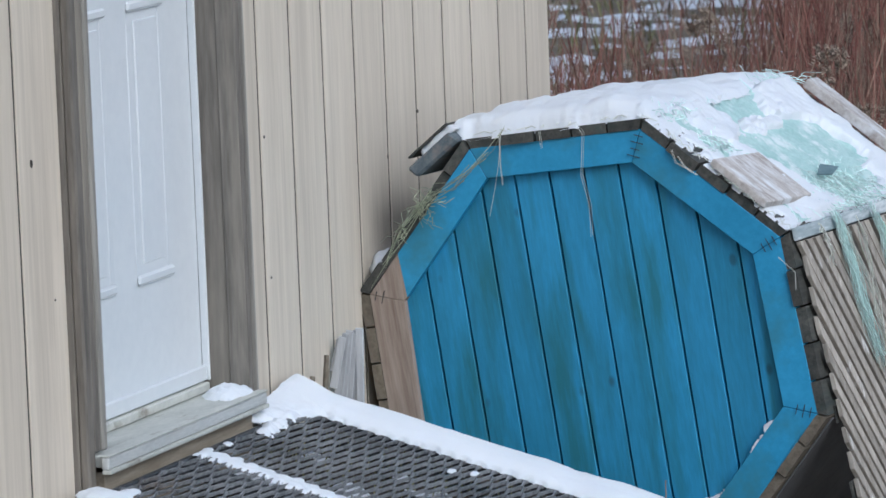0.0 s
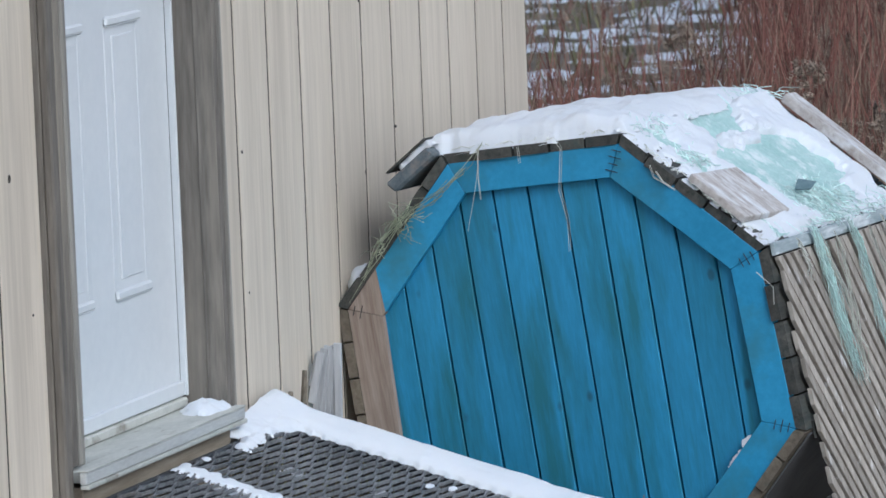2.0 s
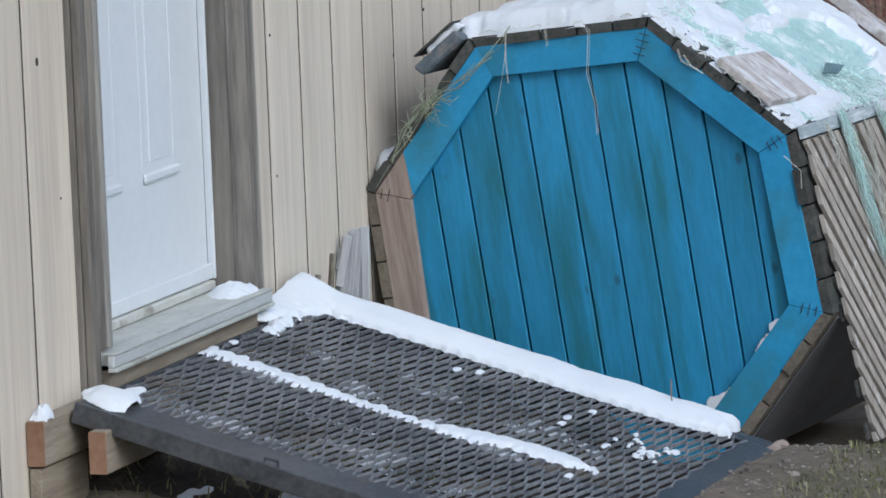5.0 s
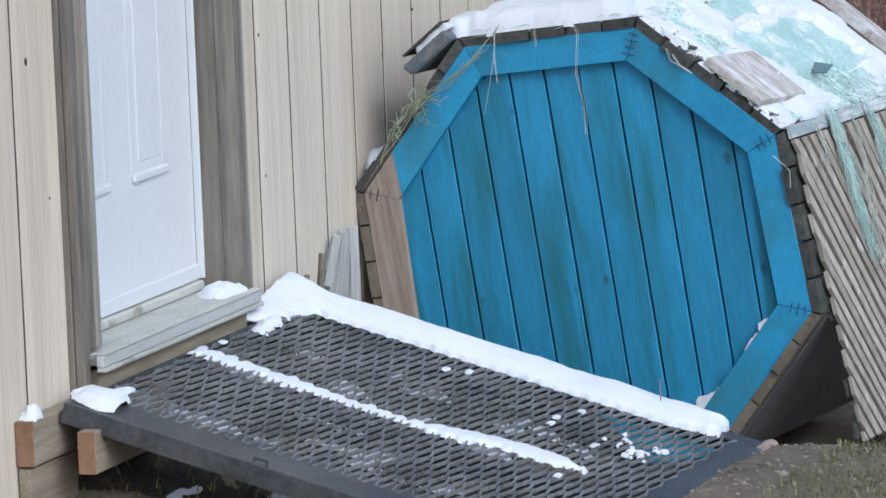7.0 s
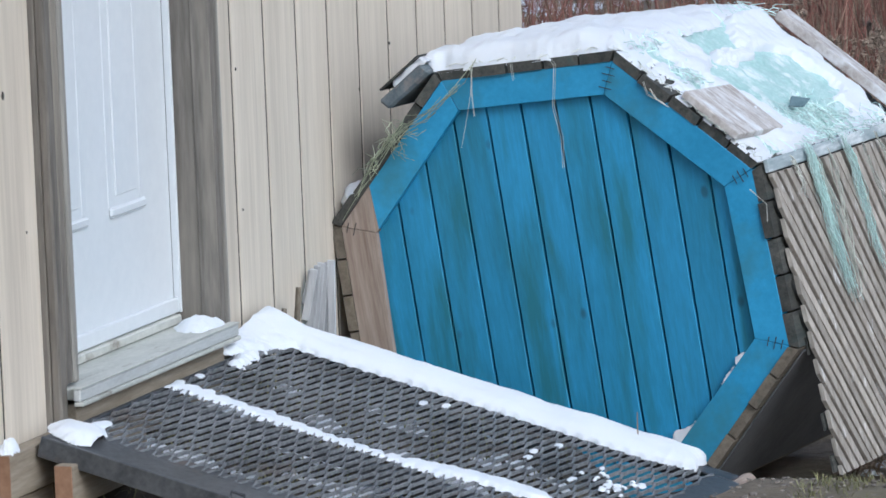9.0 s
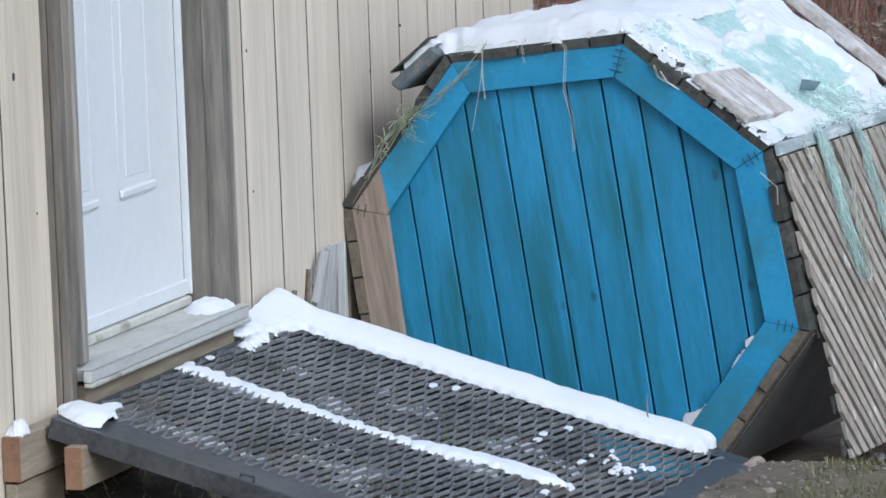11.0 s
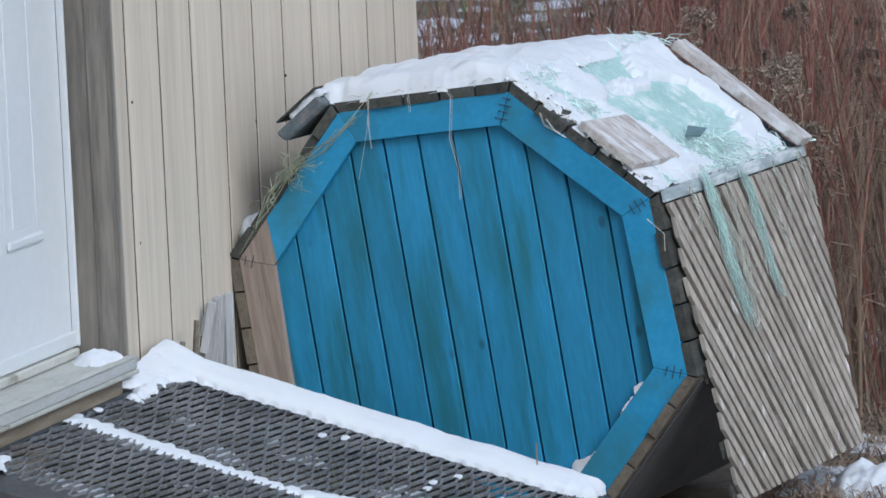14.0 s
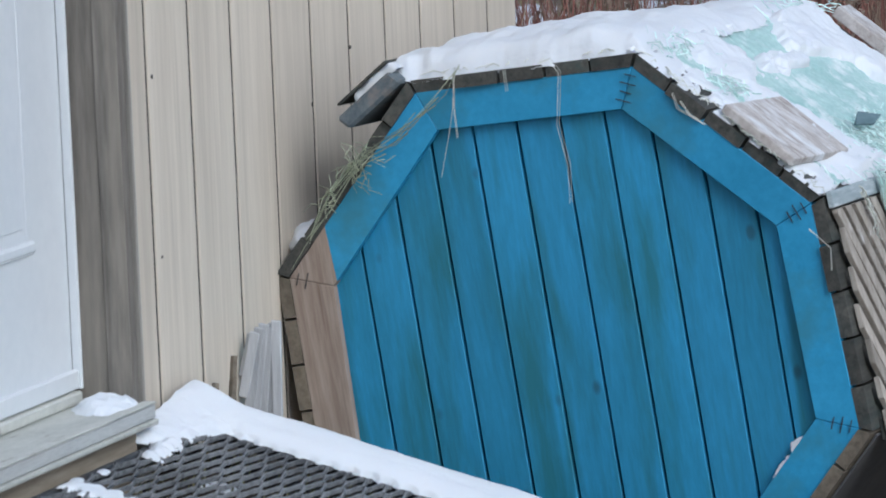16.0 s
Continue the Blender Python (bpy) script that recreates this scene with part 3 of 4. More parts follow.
def inside(s, d, poly):
    """How far a place lies inside a convex outline (clockwise or not), negative outside."""
    best = 9.0
    turn = sum(a[0] * b[1] - a[1] * b[0] for a, b in zip(poly, poly[1:] + poly[:1]))
    for a, b in zip(poly, poly[1:] + poly[:1]):
        e = (b[0] - a[0]) * (d - a[1]) - (b[1] - a[1]) * (s - a[0])
        best = min(best, math.copysign(1, turn) * e / math.hypot(b[0] - a[0], b[1] - a[1]))
    return best


def snow_on_drum():
    p = side_place(2, APO)

    def thick(u, v):
        s, d = u - 0.29, v - 0.02
        edge = min(s + 0.262 + 0.015 * fbm(d * 9, 1), 0.232 - s + 0.012 * fbm(d * 7, 3), d - 0.004 + 0.012 * fbm(s * 12, 5), LEN - 0.02 - d + 0.03 * fbm(s * 6, 8))
        if edge <= 0:
            return edge
        body = (0.056 - 0.012 * smooth01(d, 0.5, 1.0)) * (1 - 0.35 * smooth01(s, 0.10, 0.22))
        return body * (1 - math.exp(-edge / 0.016)) + (0.016 * fbm(s * 7, d * 5, 2) + 0.006 * fbm(s * 20, d * 20, 4)) * min(edge / 0.03, 1)
    bm = blanket(lambda u, v, h: DRUM @ p(u - 0.29, v - 0.02, h), 0.56, LEN + 0.05, 96, 170, thick)
    single("snow_cap", bm, SNOW, "thick white snow on top of the drum", "snow", kind="stuff", smooth=True)

    q = side_place(1, APO)
    bare_high = [(-0.215, 0.36), (-0.205, 0.72), (-0.135, 0.66), (-0.135, 0.44)]
    bare_low = [(-0.055, 0.33), (-0.085, 0.74), (-0.05, 0.90), (0.04, 0.93), (0.12, 0.84), (0.15, 0.55), (0.12, 0.40)]

    def thick2(u, v):
        s, d = u - 0.235, v
        e = min(s + 0.235, 0.212 - s + 0.012 * fbm(d * 14, 3), d - 0.004, LEN - 0.075 - d + 0.02 * fbm(s * 9, 4))
        if e <= 0:
            return -0.01
        rough = 0.30 * fbm(s * 9 + 3, d * 6, 4) + 0.22 * fbm(s * 26, d * 20, 9)
        k = max(inside(s, d, bare_high), inside(s, d, bare_low)) + 0.035 * fbm(s * 16, d * 11, 14)
        full = 0.50 - 1.15 * smooth01(k, -0.05, 0.03)
        low = smooth01(s, 0.10, 0.15) * smooth01(d, 0.38, 0.48)
        full -= 0.30 * low
        front = 1 - smooth01(d, 0.16, 0.25)
        full = full * (1 - front) + front * (0.02 - 0.12 * smooth01(s, -0.12, -0.02))
        h = rough * (1 + 0.9 * front) + full
        deep = (0.022 + 0.008 * fbm(s * 12, d * 9, 21)) * (1 - 0.75 * front) * (1 - 0.5 * low) + 0.014 * (1 - smooth01(s, -0.235, -0.17)) * smooth01(d, 0.66, 0.8)
        return min(deep, 0.06 * h + 0.001) * min(e / 0.02, 1) + 0.003 * fbm(s * 40, d * 40, 6) * min(max(h, 0), 1) if h > 0 else 0.05 * h
    bm = blanket(lambda u, v, h: DRUM @ q(u - 0.235, v, h + 0.004), 0.46, LEN, 130, 240, thick2)
    single("snow_patches", bm, SNOW, "thin broken snow on the drum's sloping side", "snow", kind="stuff", smooth=True)


snow_on_drum()


def net():
    q = side_place(1, APO)

    def thick(u, v):
        s, d = u - 0.23, v
        ragged = min(v - 0.03 + 0.05 * fbm(s * 9, 2), LEN - 0.22 - v + 0.03 * fbm(s * 7, 5))
        if ragged < 0:
            return ragged
        return 0.006 + 0.004 * fbm(s * 20, d * 8) + 0.003 * fbm(s * 60, d * 40)
    bm = blanket(lambda u, v, h: DRUM @ q(u - 0.23, v + 0.10, h + 0.001), 0.437, LEN - 0.16, 90, 150, thick)
    n = single("netting", bm, NET, "pale green fishing net draped over the drum", "net", smooth=True)
    rnd = random.Random(5)
    p = side_place(0, APO + 0.022)

    def strand(bm, line, spread, radius, wave, lift=0.0):
        """One wavering strand along a line of (s, d) over the slats."""
        off, ph, fr = rnd.gauss(0, spread), rnd.uniform(0, 6.3), rnd.uniform(5, 14)
        f0, f1 = rnd.uniform(0, 0.12), 1 - abs(rnd.gauss(0, 0.30))
        pts = []
        for k in range(11):
            f = (f0 + (max(f1, 0.3) - f0) * k / 10) * (len(line) - 1)
            i = min(int(f), len(line) - 2)
            a, b = line[i], line[i + 1]
            s, d = a[0] + (b[0] - a[0]) * (f - i), a[1] + (b[1] - a[1]) * (f - i)
            pts.append(DRUM @ p(s, d + off * (0.5 + 0.5 * f / len(line)) + wave * math.sin(ph + fr * s * 4), 0.004 + lift + abs(rnd.gauss(0, 0.004))))
        tube(bm, pts, radius * rnd.uniform(0.6, 1.3), 3, 0.8)
    first = [(-0.238, 0.265), (-0.167, 0.300), (-0.098, 0.322), (-0.03, 0.332), (0.04, 0.346), (0.11, 0.373), (0.17, 0.40)]
    second = [(-0.232, 0.535), (-0.151, 0.590), (-0.081, 0.608), (-0.01, 0.624), (0.059, 0.631), (0.118, 0.658)]
    for line, count, spread in ((first, 64, 0.034), (second, 34, 0.026)):
        bm = bmesh.new()
        for i in range(count):
            strand(bm, line, spread, 0.0012, 0.009)
        part("net_rope", bm, TWINE, n, "hanging hank of green net", kind="stuff")
    bm = bmesh.new()
    for line in ([(-0.21, 0.42), (-0.114, 0.424), (-0.046, 0.43), (0.009, 0.431), (0.076, 0.42), (0.146, 0.435), (0.154, 0.394)],
                 [(-0.20, 0.66), (-0.082, 0.726), (-0.023, 0.762), (0.024, 0.806)],
                 [(-0.22, 0.30), (-0.05, 0.40), (0.05, 0.43), (0.16, 0.47)], [(-0.22, 0.13), (-0.16, 0.18), (-0.1, 0.17)],
                 [(-0.22, 0.78), (-0.12, 0.86), (-0.06, 0.85)], [(-0.22, 1.0), (-0.15, 1.03), (-0.03, 1.08)]):
        for i in range(5):
            strand(bm, line, 0.012, 0.0016, 0.010, 0.004)
    part("twine", bm, PALETWINE, n, "pale loose twine", kind="stuff")
    # tangles of net on the slope and along its lower edge
    for count, s0, ss, d0, ds, ln in ((260, 0.145, 0.028, 0.53, 0.13, 0.05), (110, 0.195, 0.012, 0.62, 0.26, 0.04), (70, -0.07, 0.014, 0.19, 0.035, 0.035), (60, -0.20, 0.012, 0.22, 0.10, 0.03), (50, -0.225, 0.01, 0.98, 0.08, 0.04)):
        bm = bmesh.new()
        for i in range(count):
            s, d, an = rnd.gauss(s0, ss), rnd.gauss(d0, ds), rnd.uniform(0, 6.3)
            pts = [DRUM @ q(min(s + ln * f * math.sin(an + 2.2 * f), 0.235), d + ln * 1.5 * f * math.cos(an + 1.5 * f), 0.012 + 0.012 * math.sin(f * 3 + i) * (0.4 + f)) for f in (0, 0.3, 0.6, 1.0)]
            tube(bm, pts, rnd.uniform(0.0009, 0.0018), 3, 0.8)
        part("tangle", bm, TWINE, n, kind="stuff")
    # straw-like hank along the upper front edge towards the house
    hank = [(-0.125, 0.537), (-0.171, 0.490), (-0.227, 0.458), (-0.276, 0.432), (-0.322, 0.417), (-0.356, 0.393), (-0.409, 0.344), (-0.464, 0.284), (-0.505, 0.232)]
    bm = bmesh.new()
    for i in range(14):
        a = rnd.choice((0, 0, 1, 2, 3, 4, 4, 5))
        b = min(a + rnd.choice((2, 3, 4)), len(hank) - 1)
        off, bow = rnd.gauss(0, 0.006), rnd.gauss(0, 0.012)
        pts = []
        for k in range(a, b + 1):
            f = (k - a) / (b - a)
            u, v = hank[k]
            pts.append(DRUM @ drum_place(u + off + bow * math.sin(3.1 * f), v + off + rnd.gauss(0, 0.006), -0.022 - 0.010 * rnd.random()))
        tube(bm, pts, rnd.uniform(0.0008, 0.0015), 3, 0.7)
    for i in range(46):
        u, v = hank[rnd.choice((4, 5, 5, 6))]
        u, v = u + rnd.gauss(0, 0.014), v + rnd.gauss(0, 0.012)
        an, ln = rnd.uniform(0, 6.3), rnd.uniform(0.02, 0.05)
        tube(bm, [DRUM @ drum_place(u + ln * f * math.cos(an + f), v + ln * f * math.sin(an + f), -0.024 - 0.012 * math.sin(3 * f)) for f in (0, 0.5, 1)], 0.0012, 3, 0.6)
    part("hank", bm, STRAWNET, n, "yellow green tangled net along the front edge", kind="stuff")
    # single strands hanging over the front
    bm = bmesh.new()
    for line in ([(-0.125, 0.543), (-0.145, 0.466), (-0.163, 0.415), (-0.187, 0.352)], [(-0.128, 0.539), (-0.138, 0.474), (-0.141, 0.42)],
                 [(0.045, 0.535), (0.067, 0.540), (0.083, 0.513), (0.063, 0.417), (0.072, 0.344), (0.063, 0.274)], [(-0.03, 0.53), (-0.031, 0.49)],
                 [(0.30, 0.425), (0.315, 0.395), (0.34, 0.375)], [(0.285, 0.44), (0.29, 0.41), (0.325, 0.385)], [(0.50, 0.16), (0.535, 0.12), (0.53, 0.08)]):
        for i in range(2):
            o = rnd.gauss(0, 0.003)
            tube(bm, [DRUM @ drum_place(u + o, v + o * 0.5, -0.022 + 0.003 * i) for u, v in line], 0.0008, 3, 0.8)
    for i in range(60):
        e = side_place(rnd.choice((1, 1, 2)), APO)
        s, an, ln = rnd.uniform(-0.20, 0.20), rnd.uniform(0, 6.3), rnd.uniform(0.02, 0.06)
        tube(bm, [DRUM @ e(s + ln * f * math.cos(an), -0.012 + 0.05 * rnd.random() * (1 - f), 0.007 + 0.006 * math.sin(3 * f)) for f in (0, 0.5, 1)], 0.0012, 3, 0.7)
    part("fringe", bm, PALETWINE, n, "pale strands over the front edge", kind="stuff")


net()


def flap():
    """A loose board standing off the upper edge towards the house, with snow on it."""
    e = side_place(3, APO)
    pts = [(0.218, 0.0), (0.218, 0.55), (0.088, 0.55), (0.088, 0.0)]
    lift = lambda s: 0.002 + (0.218 - s) * 0.24
    bm = slab(pts, lambda s, t, q: e(s, t - 0.03, lift(s) + q), 0.033, 0.006)
    bmesh.ops.transform(bm, matrix=DRUM, verts=bm.verts)
    single("flap_board", bm, FLAPWOOD, "blue grey wet loose board tilted off the drum", "board")
    pts = [(0.225, 0.0), (0.225, 0.5), (0.105, 0.5), (0.105, 0.0)]
    bm = slab(pts, lambda s, t, q: e(s, t - 0.015, lift(s) + 0.050 + q), 0.006, 0.002)
    bmesh.ops.transform(bm, matrix=DRUM, verts=bm.verts)
    single("cover_board", bm, STAVE, "thin dark board over the snow on the loose board", "board")

    def thick(u, v):
        edge = min(u - 0.005, 0.105 - u, v - 0.004 + 0.006 * fbm(u * 30, 2), 0.5 - v)
        return -0.01 if edge < 0 else 0.019 * min(edge / 0.008, 1)
    bm = blanket(lambda u, v, h: DRUM @ e(0.235 - u, v - 0.02, lift(0.235 - u) + 0.0325 + h), 0.12, 0.52, 30, 60, thick)
    single("snow_on_board", bm, SNOW, "white snow lying on the loose board", "snow", kind="stuff", smooth=True)
    # snow lodged behind the left corner

    def thick3(u, v):
        r = math.hypot((u - 0.04) / 0.04, (v - 0.12) / 0.12)
        return 0.045 * max(0, 1 - r * r) ** 0.5 + 0.008 * fbm(u * 40, v * 30) - (0.01 if r >= 1 else 0)
    bm = blanket(lambda u, v, h: DRUM @ e(-0.20 + u, v + 0.02, h), 0.08, 0.24, 16, 30, thick3)
    single("snow_lump", bm, SNOW, "small lump of snow between drum and wall", "snow", kind="stuff", smooth=True)


flap()


def blob(name, label, centre, size, seed):
    """A small uneven lump of snow."""
    bm = bmesh.new()
    bmesh.ops.create_icosphere(bm, subdivisions=3, radius=1.0)
    for v in bm.verts:
        k = 1 + 0.35 * fbm(v.co.x * 1.5 + seed, v.co.y * 1.5, v.co.z * 1.5)
        v.co = Vector(centre) + Vector((v.co.x * size[0] * k, v.co.y * size[1] * k, v.co.z * size[2] * k))
    single(name, bm, SNOW, label, "snow", kind="stuff", smooth=True)


def drum_details():
    out, inn = FRONT, RIM_IN
    # snow caught on the lower rim board
    a, b = Vector(inn[7]), Vector(inn[6])
    along, inward = (b - a), Vector((-0.7071, 0.7071))

    def rim_thick(u, v):
        t = u / along.length
        k = 0.009 * math.exp(-((t - 0.17) / 0.04) ** 2) + 0.004 * math.exp(-((t - 0.30) / 0.08) ** 2) + 0.026 * math.exp(-((t - 0.84) / 0.08) ** 2)
        k += 0.006 * fbm(t * 25, 3) * (1 if t > 0.6 or t < 0.35 else 0.4)
        return k * (1 - 0.4 * v / 0.02) if k > 0.002 else -0.004

    def rim_place(u, v, h):
        q = a + along * (u / along.length) + inward * h
        return DRUM @ drum_place(q.x, q.y, 0.001 + v)
    bm = blanket(rim_place, along.length, 0.018, 120, 6, rim_thick)
    ret = bmesh.ops.extrude_face_region(bm, geom=list(bm.faces))
    shift = DRUM.to_3x3() @ Vector((0, 0.7071, -0.7071)) * 0.002
    for v in ret["geom"]:
        if isinstance(v, bmesh.types.BMVert):
            v.co += shift
    # front face of the drift
    edge_u = [along.length * i / 120 for i in range(121)]
    lo = [bm.verts.new(rim_place(u, 0, -0.002)) for u in edge_u]
    hi = [bm.verts.new(rim_place(u, -0.001, max(rim_thick(u, 0), -0.002))) for u in edge_u]
    for i in range(120):
        if rim_thick(edge_u[i], 0) > 0 or rim_thick(edge_u[i + 1], 0) > 0:
            bm.faces.new((lo[i], lo[i + 1], hi[i + 1], hi[i]))
    bmesh.ops.delete(bm, geom=[v for v in bm.verts if not v.link_faces], context="VERTS")
    single("rim_snow", bm, SNOW, "thin drift of snow on the drum's lower rim", "snow", kind="stuff", smooth=True)
    # bent wire staples across the rim joints
    for k, n in ((0, 3), (1, 4), (7, 3), (3, 2)):
        for i in range(n):
            f = 0.2 + 0.2 * i
            c = Vector((out[k][0] + (inn[k][0] - out[k][0]) * f, out[k][1] + (inn[k][1] - out[k][1]) * f))
            t = Vector((-out[k][1], out[k][0])).normalized() * (0.011 + 0.004 * (i % 2))
            bm = bmesh.new()
            pts = [drum_place(c.x - t.x, c.y - t.y, 0.004), drum_place(c.x - t.x, c.y - t.y, -0.003), drum_place(c.x + t.x, c.y + t.y, -0.003), drum_place(c.x + t.x, c.y + t.y, 0.004)]
            tube(bm, pts, 0.0012, 4, 1.0)
            part("staple", bm, SHADE, RIMS[k], "dark wire staple")
    # small grey clip left on the net
    q = side_place(1, APO)
    bm = slab([(0.085, 0.50), (0.10, 0.47), (0.125, 0.50), (0.12, 0.53)], lambda s, t, h: DRUM @ q(s, t, 0.02 + h + 0.5 * (t - 0.47)), 0.006, 0.001)
    single("clip", bm, CLIP, "small grey blue plastic clip on the netting", "clip")


drum_details()


def laths():
    """A fan of split grey laths stood against the wall."""
    rnd = random.Random(3)
    t = thing("lath_bundle", pose(0.34, -0.045, 0.04), "bundle of split grey laths leaning on the wall", "lath bundle")
    for i in range(7):
        f = i / 6
        tilt = 14 * (1 - f) + 1.5 + rnd.uniform(-0.7, 0.7)
        y, z = 0.014 - 0.046 * f, 0.548 + 0.022 * f + rnd.uniform(-0.01, 0.01)
        ln = min(z / math.cos(radians(tilt)), (0.035 - y) / math.sin(radians(tilt)))
        bm = boxed((-0.004, -0.0095, -ln), (0.004, 0.0095, 0), 0.0015)
        bmesh.ops.transform(bm, matrix=pose(0.03 + rnd.uniform(-0.008, 0.008), y, z, tilt, 0, 0), verts=bm.verts)
        part("lath", bm, LATH, t)
    for x, ln, tilt in ((-0.20, 0.50, -4), (-0.16, 0.535, 2), (-0.18, 0.44, 5)):
        bm = bmesh.new()
        tube(bm, [(x, -0.012, 0), (x + 0.01, -0.016, ln * 0.5), (x + ln * math.sin(radians(tilt)), -0.01, ln * 0.85), (x + 0.012 + ln * math.sin(radians(tilt)), -0.012, ln)], 0.011, 5, 0.6)
        part("stick", bm, DRYSTAVE, t, "brown split stick")


laths()

# ---- ramp ----
SLOPE = 15.8
RAMP = pose(-1.28, -0.06, 0.49, SLOPE)
RW, RL = 1.37, 1.125


def ramp():
    r = thing("ramp", RAMP, "dark steel ramp with an expanded metal tread", "ramp")
    near_bar = part("side_bar", boxed((0.0, -RL, -0.045), (0.012, 0, 0.0), 0.002), STEEL, r)
    part("side_flange", boxed((0.0125, -RL + 0.0, -0.008), (0.165, 0, -0.002), 0.002), STEEL, r)
    part("side_bar", boxed((RW - 0.012, -RL, -0.045), (RW, 0, 0.0), 0.002), STEEL, r)
    part("side_flange", boxed((RW - 0.06, -RL, -0.006), (RW - 0.0125, 0, 0.0), 0.002), STEEL, r)
    part("middle_bar", boxed((0.595, -RL + 0.02, -0.04), (0.635, -0.01, -0.0125), 0.002), STEEL, r)
    part("foot_plate", boxed((0.166, -RL - 0.02, -0.008), (RW - 0.061, -RL + 0.055, 0.0), 0.002), STEEL, r)
    part("head_bar", boxed((0.013, -0.012, -0.04), (RW - 0.013, 0.0, -0.0065), 0.002), STEEL, r)
    # pipe end at the far foot
    bm = bmesh.new()
    tube(bm, [(RW - 0.1, -RL - 0.01, -0.02), (RW + 0.05, -RL - 0.01, -0.02)], 0.02, 10, 1.0)
    part("foot_pipe", bm, RAWWOOD, r, "rusty round bar at the foot")
    # lug on the near side
    bm = bmesh.new()
    tube(bm, [(0.006, -0.43, 0.0), (0.006, -0.43, 0.012), (0.006, -0.46, 0.012), (0.006, -0.46, 0.0)], 0.004, 6, 1.0)
    part("lug", bm, STEEL, near_bar)
    # expanded metal: rows of strands bent to meet the next row at every second bend
    cy, cx = 0.019, 0.108
    thk = 0.0056
    verts, faces = [], []
    cols = int((RL - 0.06) / cy)

    def strip(pts):
        base = len(verts)
        for x, y, z0, z1, w in pts:
            verts.extend([(x, y + w / 2, z0), (x, y - w / 2, z0), (x, y - w * 0.3, z1), (x, y + w * 0.3, z1)])
        for k in range(len(pts) - 1):
            a, b = base + 4 * k, base + 4 * k + 4
            for j in range(4):
                faces.append((a + j, a + (j + 1) % 4, b + (j + 1) % 4, b + j))
    rnd = random.Random(31)
    # each strand swings from one row of bonds to the next and back, its crests raised, its troughs low
    swing = ((0.0, 0.05), (0.16, 0.03), (0.30, 0.12), (0.42, 0.34), (0.58, 0.66), (0.70, 0.88), (0.84, 0.97))
    for i in range(int((RW - 0.14) / (cx / 2))):
        x = 0.118 + i * cx / 2
        pts = []
        wob = rnd.uniform(-0.0006, 0.0006)
        for j in range(cols):
            up = (j + i) % 2 == 0
            for f, g in swing:
                k = g if up else 1 - g
                y = -0.02 - (j + f) * cy
                z = wob + 0.0032 * (k - 0.5)
                pts.append((x + k * cx * 0.5, y, z - 0.0046, z + 0.0026, thk * (1.0 if 0.2 < k < 0.8 else 1.5)))
        strip(pts)
    ob = new("tread", mesh_of("tread", verts, faces, MESHSTEEL))
    ob.parent = r
    tagged(ob, "rusty expanded metal tread", kind="stuff")

    def place(u, v, h):
        return RAMP @ Vector((u, -v, h))

    def bank(u, v):
        tooth = abs(math.sin(math.pi * v / 0.038))
        w0 = 0.036 + 0.004 * fbm(v * 6, 1) + 0.007 * tooth - 0.02 * smooth01(0.12 - v, 0, 0.08)
        w0 += 0.03 * smooth01(v, 0.98, 1.10)
        e = min(u - w0, 0.168 - u + 0.004 * fbm(v * 9, 6) + 0.014 * smooth01(0.12 - v, 0, 0.1), RL - 0.035 - v + 0.01 * fbm(u * 20, 2), v + 0.03)
        if e <= 0:
            return e
        high = 0.030 + 0.012 * smooth01(u, 0.08, 0.15) + 0.016 * smooth01(0.13 - v, 0, 0.12)
        soft = min(u - 0.036, e + 0.007)
        return high * (1 - math.exp(-max(min(soft, e * 4), 0) / 0.020)) + 0.004 * fbm(u * 9, v * 9) * min(e / 0.02, 1)
    bm = blanket(lambda u, v, h: place(RW - 0.15 + u, v - 0.05, h + 0.001), 0.19, RL + 0.06, 90, 420, bank)
    single("snow_edge", bm, SNOW, "ridge of white snow along the ramp's edge", "snow", kind="stuff", smooth=True)

    def corner(u, v):
        e = 0.10 - v * (1 - 0.6 * smooth01(u, 0.30, 0.40)) - 0.10 * (1 - smooth01(u, 0.0, 0.34)) + 0.03 * fbm(u * 12, v * 14, 3)
        e = min(e, u - 0.01)
        arm = 0.018 - abs(v - 0.075 - 0.10 * (0.24 - u)) + 0.016 * fbm(u * 30, v * 30, 8)
        e = max(e, min(arm, u - 0.06, 0.30 - u))
        return e if e <= 0 else (0.016 + 0.026 * smooth01(u, 0.28, 0.44) * (1 - smooth01(v, 0.02, 0.12))) * (1 - math.exp(-e / 0.014)) + 0.003 * fbm(u * 40, v * 40, 5)
    bm = blanket(lambda u, v, h: place(RW - 0.47 + u, v - 0.048, h + 0.002), 0.46, 0.20, 110, 60, corner)
    single("snow_corner", bm, SNOW, "snow piled at the ramp's head beside the wall", "snow", kind="stuff", smooth=True)

    def strip_snow(u, v):
        mid = 0.08 - 0.03 * smooth01(v, 0.0, 0.5) + 0.05 * smooth01(v, 0.55, 0.80)
        w = 0.034 - 0.014 * smooth01(v, 0.2, 0.4) + 0.018 * smooth01(v, 0.5, 0.72) - 0.03 * smooth01(v, 0.84, 0.93) + 0.012 * fbm(v * 9, 4)
        w += 0.016 * (abs(math.sin(math.pi * v / 0.038)) - 0.6) * (1 - smooth01(v, 0.6, 0.75)) + 0.010 * fbm(u * 30, v * 40, 9)
        e = min(w - abs(u - mid), 0.93 - v, v - 0.012)
